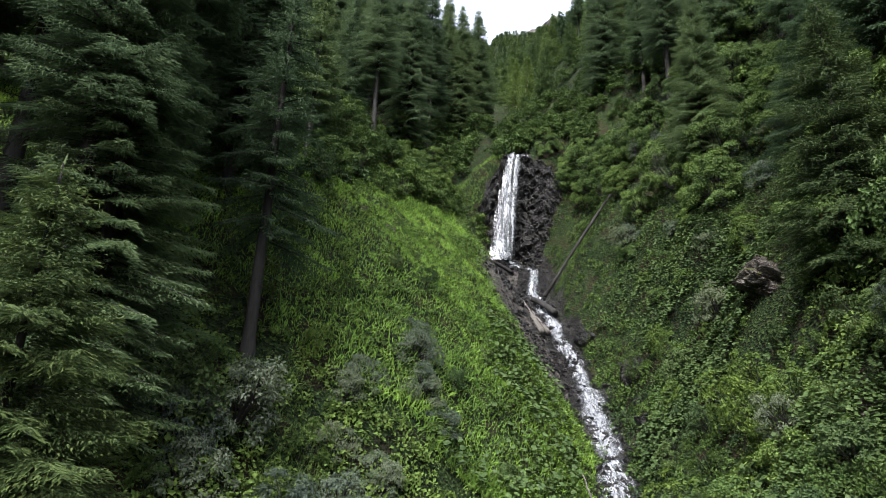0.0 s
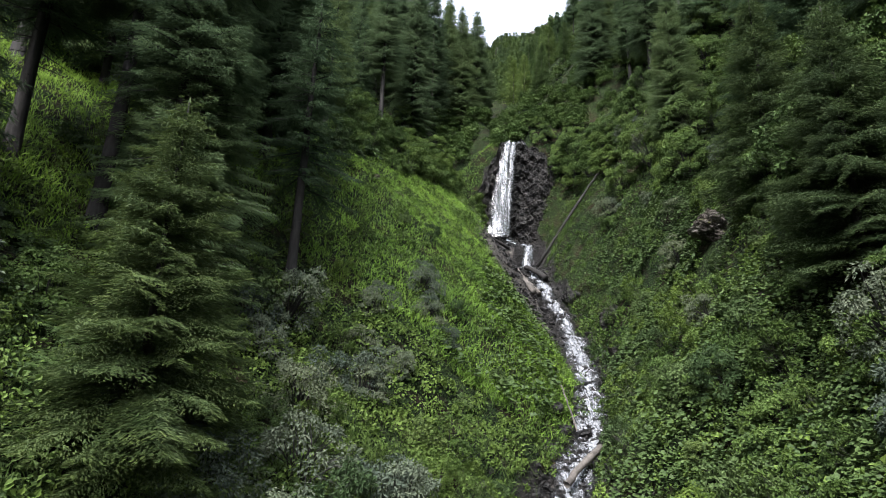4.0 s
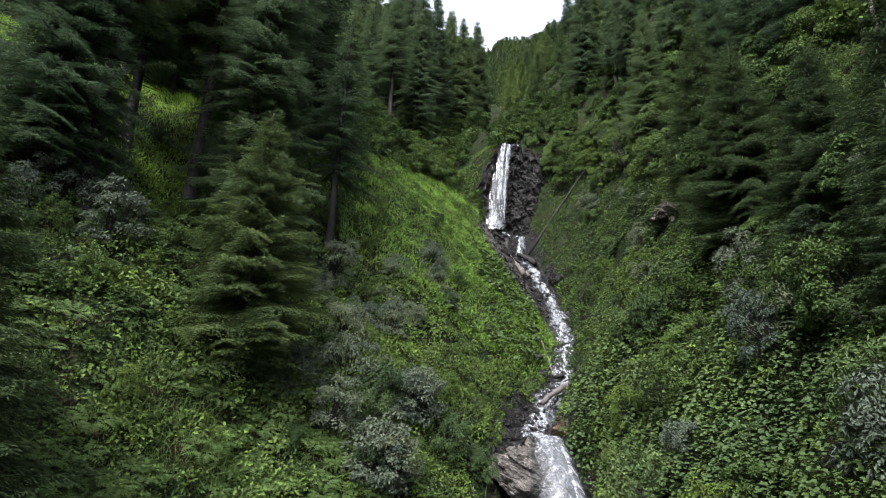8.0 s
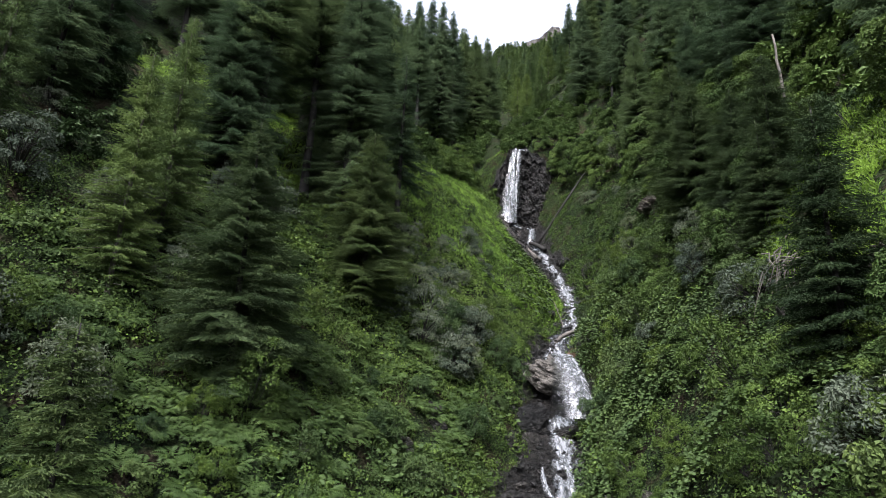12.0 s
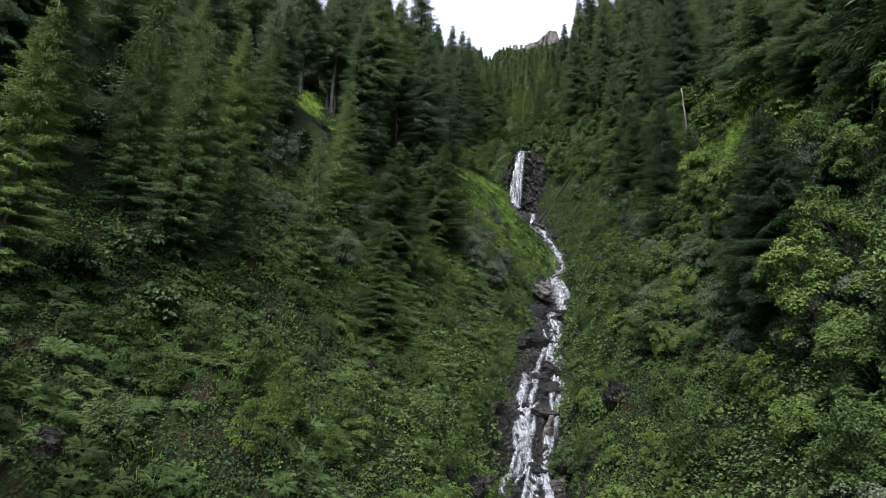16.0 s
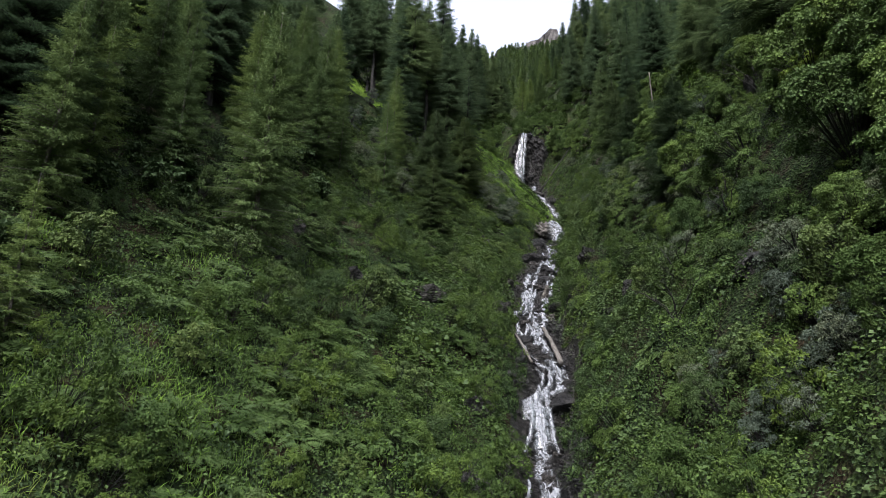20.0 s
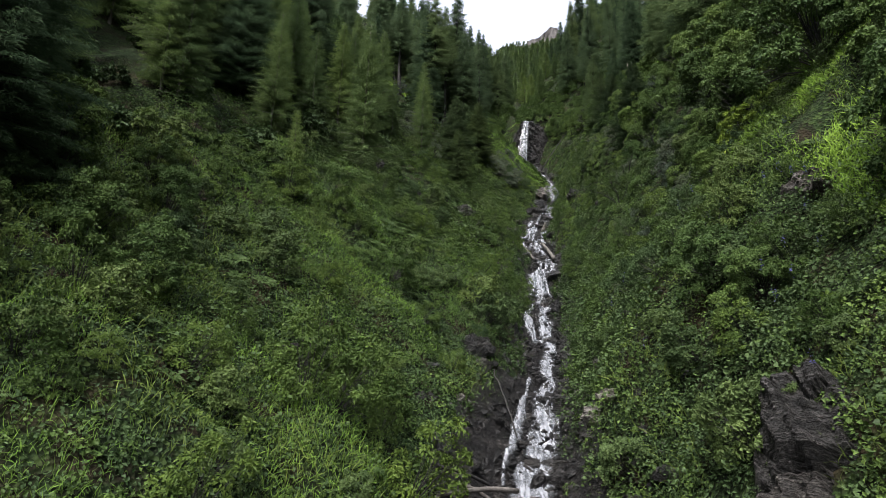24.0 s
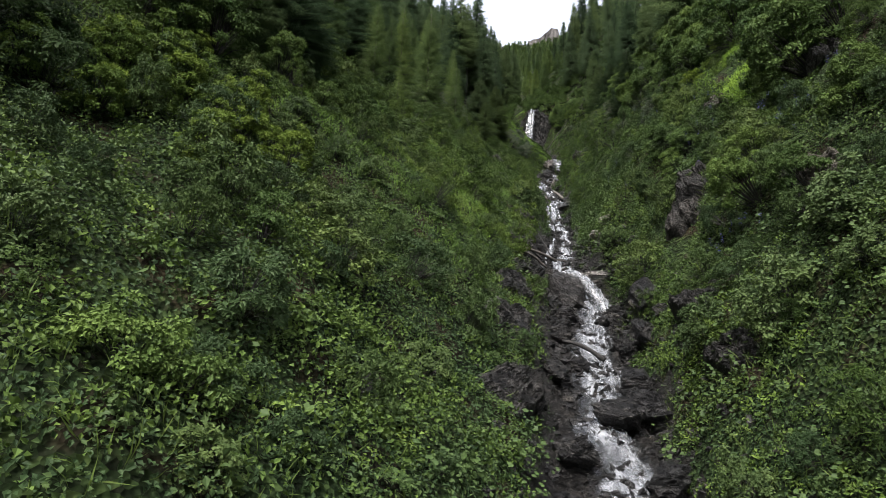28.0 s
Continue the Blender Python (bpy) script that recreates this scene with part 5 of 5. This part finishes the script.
for n, (x, y, w, h) in enumerate(((-22.3, -113.5, 2.2, 1.6), (-22.8, -117.0, 2.6, 1.8), (-23.2, -120.5, 2.6, 1.8), (-21.2, -109.8, 2.0, 1.5), (-17.0, -82.5, 1.8, 1.4), (-17.6, -88.0, 1.8, 1.3), (-19.6, -98.5, 2.0, 1.4), (-14.8, -70.0, 1.6, 1.3))):
    rock_face("dark wet rock bank beside the brook", x, y, w, h, WET_ROCK, 40 + n, 40, 35, 0.5, 0.15, "rock banks")
for n, (x, y) in enumerate(((-16.9, -117.6), (-17.7, -121.0), (-15.9, -108.2), (-13.4, -86.0), (-8.5, -70.0), (-0.2, -17.5), (0.2, -28.5))):
    rock_face("dark wet rock bank beside the brook", x, y, 1.8, 1.3, WET_ROCK, 60 + n, -40, 20, 0.5, 0.15, "rock banks")
for n, (x, y, w, h) in enumerate(((-26.2, -80.7, 0.9, 1.4), (-23.3, -80.3, 0.9, 2.0), (-19.5, -77.6, 1.7, 1.4), (-18.8, -77.0, 0.8, 1.6), (-19.7, -67.0, 1.1, 1.3), (-26.0, -84.3, 0.8, 1.1), (-14.9, -56.6, 1.4, 1.4),
                                  (-24.3, -69.6, 0.8, 1.2), (-12.7, -49.3, 1.4, 2.1), (-13.9, -52.0, 1.2, 1.9), (-25.7, -106.3, 1.3, 1.4))):
    rock_face("weathered grey rock face showing through the herbs", x, y, w * 0.8, h * 0.85, GREY_ROCK if n % 3 else LICHEN_ROCK, 80 + n, 30 + 17 * (n % 3), 14, 0.6, -0.15, "rocks in the herbs")
for n, (x, y, s, z) in enumerate(((-13.8, -27.4, 0.8, 0.6), (-12.5, -26.0, 0.9, 0.9), (1.0, -41.5, 1.1, 0.6))):
    boulder("rock_outcrop", "weathered grey rock showing through the grass", x, y, (s, s * 0.9, z), MOSS_ROCK, 200 + n, None, (0, 0, n * 50), 10, 0.1, up=0.1, group="rocks in the grass", detail=2)

STONES = [stone_mesh("stone", (1, 0.8 + 0.1 * (n % 3), 0.55 + 0.12 * (n % 4)), (WET_ROCK, SLATE, GREY_ROCK, WET_ROCK, SLATE, SCREE, WET_ROCK)[n % 7], 300 + n, 13 + n % 5, 0.09, 2) for n in range(14)]
q = np.random.default_rng(17)
BEDS = [(-5, -1, 1.8, 10, 0.5, 1.1), (-20, -6, 1.8, 26, 0.3, 1.0), (-42, -20, 1.8, 44, 0.35, 1.1), (-80, -46, 2.4, 110, 0.35, 1.4), (-79, -71, 2.6, 70, 0.3, 0.75), (-98, -81, 2.2, 50, 0.4, 1.2), (-112, -98, 3.0, 190, 0.25, 1.0), (-130, -112, 3.0, 170, 0.3, 1.0)]
far_stones = []
for y0, y1, wide, count, s0, s1 in BEDS:
    for n in range(count):
        y, d = q.uniform(y0, y1), q.normal(0, 0.55) * wide
        if y < -108 and abs(d) < 1.1:
            d = math.copysign(1.1 + 0.5 * abs(d), d)
        x = float(brook_x(y)) + d
        s = s0 + (s1 - s0) * q.random() ** 2
        me = STONES[int(q.integers(0, 14))]
        m = pose(x, y, float(land_z(x, y)) - 0.06 * s, q.uniform(-20, 25), q.uniform(-20, 20), q.uniform(0, 360)) @ Matrix.Scale(s, 4)
        if s > 0.5 and y < -46 or y < -104 and s > 0.38:
            ob = new("stone", me)
            ob.matrix_basis = m
            tagged(ob, "wet broken stone in the brook bed", "stone", "stones in the brook")
        else:
            v, f = np.empty(len(me.vertices) * 3, np.float32), np.empty(len(me.polygons) * 3, np.int32)
            me.vertices.foreach_get("co", v)
            me.loops.foreach_get("vertex_index", f)
            far_stones.append((v.reshape(-1, 3) @ np.array(m.to_3x3()).T + np.array(m.translation), f.reshape(-1, 3)))
cover("rubble", "small wet broken stones strewn along the brook bed", "stones", mesh_of("rubble", *joined(far_stones), [SLATE]))


def gravel_mesh(count):
    r = np.random.default_rng(23)
    y = r.uniform(-130, -1.5, count)
    x = brook_x(y)
    d = r.normal(0, 0.6, count) * np.interp(y, BARE[:, 0], BARE[:, 1]) + np.where((y > -24) & (r.random(count) < 0.6), -r.uniform(1.2, 4.6, count), 0)
    x = x + d
    s = 0.06 + 0.2 * r.random(count) ** 3
    C = np.column_stack([x, y, land_z(x, y) + 0.2 * s])
    tet = np.array([(1, 0, -0.4), (-0.5, 0.9, -0.3), (-0.6, -0.8, -0.4), (0.1, 0.1, 0.7), (0.6, 0.5, 0.4)])
    face = np.array([(0, 1, 4), (1, 3, 4), (3, 0, 4), (1, 2, 3), (2, 0, 3), (0, 2, 1)])
    turn = unit(r.normal(size=(count, 3)))
    other = unit(np.cross(turn, r.normal(size=(count, 3))))
    third = np.cross(turn, other)
    v = C[:, None] + s[:, None, None] * (tet[None, :, :1] * turn[:, None] + tet[None, :, 1:2] * other[:, None] + tet[None, :, 2:] * third[:, None] * 0.8)
    return v.reshape(-1, 3), (np.arange(count)[:, None, None] * 5 + face).reshape(-1, 3)


cover("gravel", "loose grey gravel and broken slate in the brook bed", "gravel", mesh_of("gravel", *gravel_mesh(16000), [SLATE]))


# ---- fallen wood ----
def log(label, a, b, r0, r1, material=None, seed=1, name="fallen_log", bend=0.1):
    q = np.random.default_rng(seed)
    s = np.linspace(0, 1, 9)[:, None]
    a, b = np.array(a), np.array(b)
    pts = a + (b - a) * s + np.column_stack([q.normal(0, 0.02, 9), q.normal(0, 0.02, 9), np.sin(np.pi * s[:, 0]) * bend])
    me = mesh_of(name, *tube(pts, (r0 + (r1 - r0) * s[:, 0]) * (1 + q.normal(0, 0.05, 9)), 10), [material or DEAD], True)
    return tagged(new(name, me), label, "log", "fallen wood")


def above(x, y, up=0.2):
    return (x, y, float(land_z(x, y)) + up)


log("long bleached trunk leaning on the green bank", above(6.6, -10.0, 0.3), above(-1.4, -10.5, 0.55), 0.09, 0.14, BARK, 1, bend=0.3)
log("grey log lying along the brook", above(-4.2, -8.6, 0.35), above(-2.9, -17.6, 0.45), 0.15, 0.19, DEAD, 2)
log("grey log lying along the brook", above(-3.6, -8.0, 0.35), above(-2.3, -16.6, 0.45), 0.11, 0.15, DEAD, 3)
log("dark log lying over the brook", above(-2.7, -12.6, 0.5), above(-1.4, -14.6, 0.5), 0.2, 0.24, BARK, 4)
log("dark log below the waterfall pool", above(-6.0, -6.2, 0.2), above(-3.2, -5.4, 0.3), 0.12, 0.16, BARK, 5)
log("dark log jammed above the boulder", above(-5.2, -38.4, 0.5), above(-3.2, -35.6, 0.7), 0.12, 0.16, DEAD, 6)
log("thin branch leaning beside the boulder", above(-5.4, -45.0, 0.3), above(-4.6, -43.4, 0.6), 0.07, 0.05, BARK, 7)
log("thin stick standing against the bank", above(-3.6, -33.4, 0.2), above(-4.1, -32.4, 1.1), 0.04, 0.03, DEAD, 8)
log("pale log lying down the brook bed", above(-12.05, -71.4, 0.6), above(-11.9, -75.9, 0.6), 0.11, 0.15, DEAD, 9)
log("pale log among broken stones", above(-14.1, -72.4, 0.55), above(-13.5, -75.4, 0.5), 0.07, 0.09, DEAD, 10)
log("dark branch caught in the rapids", above(-20.6, -114.4, 0.5), above(-19.3, -115.2, 0.45), 0.06, 0.09, BARK, 11, bend=0.15)
log("grey log lying in the gravel", above(-20.8, -106.2, 0.25), above(-19.4, -105.6, 0.3), 0.05, 0.06, DEAD, 12)
log("bleached log wedged beside the pale ledge", above(-21.2, -107.6, 0.35), above(-18.9, -105.5, 0.75), 0.06, 0.08, DEAD, 16)
log("dark branch lying beside the pale ledge", above(-21.4, -106.9, 0.45), above(-19.6, -105.3, 0.6), 0.04, 0.05, BARK, 17)
log("grey stick lying on the bank", above(-19.0, -99.0, 0.2), above(-18.4, -101.6, 0.25), 0.03, 0.03, BARK, 13)
log("thin dead trunk standing among the spruces", above(-11.3, 8.0, -0.2), above(-11.5, 8.2, 13.0), 0.16, 0.05, PALE_BARK, 14, "dead_tree", 0)
log("thin bare dead trunk standing on the bank", above(4.6, -49.6, -0.2), above(4.3, -49.8, 6.5), 0.1, 0.05, PALE_BARK, 15, "dead_tree", 0)


def stump(x, y, label, size=0.5, height=1.1, seed=1):
    q = np.random.default_rng(seed)
    sides = 12
    a = np.linspace(0, 2 * np.pi, sides, endpoint=False)
    rings = []
    for h, w in ((-0.3, 1.5), (0.1, 1.15), (0.5, 0.95), (1.0, 0.85)):
        rr = size * w * (1 + 0.14 * np.sin(a * 4 + seed) + q.normal(0, 0.04, sides))
        top = h * height + (q.normal(0, 0.16, sides) * height if h == 1.0 else 0)
        rings.append(np.column_stack([np.cos(a) * rr, np.sin(a) * rr, np.zeros(sides) + top]))
    rings.append(np.column_stack([np.cos(a) * size * 0.4, np.sin(a) * size * 0.4, np.full(sides, height * 0.6)]))
    v = np.vstack(rings)
    i, j = np.meshgrid(np.arange(4), np.arange(sides), indexing="ij")
    k = (j + 1) % sides
    f = np.stack([i * sides + j, i * sides + k, (i + 1) * sides + k, (i + 1) * sides + j], -1).reshape(-1, 4)
    ob = new("tree_stump", mesh_of("tree_stump", v, f, [BARK]))
    ob.matrix_basis = pose(x, y, float(land_z(x, y)) - 0.05, 0, 0, seed * 40)
    return tagged(ob, label, "stump")


stump(-31.7, -113.1, "rotten brown tree stump among ferns", 0.3, 1.0, 2)


def roots(x, y):
    """Bleached roots hanging over the edge of the bank."""
    q = np.random.default_rng(3)
    top = np.array(above(x, y, 0.9))
    t = thing("hanging_roots", "tangle of bleached dead roots hanging over the bank", "roots", at=Matrix.Translation(top))
    for n in range(20):
        s = np.linspace(0, 1, 7)[:, None]
        end = np.array([q.normal(-0.7, 0.7), q.normal(-0.5, 0.6), -q.uniform(1.2, 2.6)])
        start = q.normal(0, 0.25, 3)
        pts = start + (end - start) * s + np.column_stack([np.zeros(7), np.zeros(7), 0.5 * np.sin(np.pi * s[:, 0])]) + q.normal(0, 0.05, (7, 3))
        part("root", mesh_of("root", *tube(pts, 0.026 * (1.15 - s[:, 0]), 5), [DEAD], True), t)


roots(-1.6, -58.2)


def bare_shrub(x, y, label, high, count, seed):
    """Dead branches that fork and spread from one foot."""
    q = np.random.default_rng(seed)
    t = thing("bare_shrub", label, "shrub", "dead shrubs", Matrix.Translation(above(x, y, -0.1)))
    for n in range(count):
        s = np.linspace(0, 1, 7)[:, None]
        end = np.array([q.normal(-0.35, 0.6), q.normal(-0.4, 0.5), q.uniform(0.6, 1.1)]) * high
        pts = end * s + np.column_stack([q.normal(0, 0.04, (7, 2)) * high, 0.2 * high * np.sin(np.pi * s[:, 0])])
        branch = part("branch", mesh_of("branch", *tube(pts, 0.03 * (1.15 - s[:, 0]), 5), [BARK], True), t)
        for k in (3, 4, 5):
            tip = pts[k] + (end * 0.35 + q.normal(0, 0.22, 3) * high) * q.uniform(0.6, 1.0)
            u = np.linspace(0, 1, 4)[:, None]
            part("twig", mesh_of("twig", *tube(pts[k] + (tip - pts[k]) * u, 0.012 * (1.2 - u[:, 0]), 4), [BARK], True), branch)


bare_shrub(-0.9, -79.6, "dead grey shrub with bare forked branches on the steep bank", 2.2, 7, 41)
bare_shrub(-6.1, -84.8, "dead shrub with thin dark twigs among the bushes", 1.7, 6, 42)
bare_shrub(-8.0, -83.6, "dead shrub with bare dark stems above the herbs", 1.9, 6, 44)
bare_shrub(-9.4, -86.4, "dry bare twigs standing among the willows", 1.6, 6, 45)
bare_shrub(-0.6, -69.6, "dry bare twigs hanging over the bank", 1.8, 6, 43)


# ---- far crag ----
def crag():
    x = np.linspace(-16, 45, 60)
    u = np.linspace(0, 1, 16)
    X, U = np.meshgrid(x, u)
    top = 15 * np.exp(-((X - 8) / 8) ** 2) + 7 * np.exp(-((X + 3) / 11) ** 2) + 9 * np.exp(-((X - 24) / 12) ** 2) + 1.6 * rough(X / 5, X * 0, 3) + 0.9 * rough(X / 1.8, X * 0, 4)
    Z = -22 + (22 + top) * U
    Y = 7 * U + 2.5 * rough(X / 4, U * 5, 5) + 1.6 * rough(X / 1.7, U * 9, 6)
    v = np.stack([X, Y, Z], -1).reshape(-1, 3)
    ny, nx = X.shape
    i, j = np.meshgrid(np.arange(ny - 1), np.arange(nx - 1), indexing="ij")
    k = (i * nx + j).ravel()
    return mesh_of("crag", v, np.stack([k, k + 1, k + nx + 1, k + nx], 1), [CRAG])


peak = tagged(new("crag", crag()), "distant grey rocky crag on the skyline", "mountain", kind="structure")
peak.matrix_basis = pose(72, 366, 294)
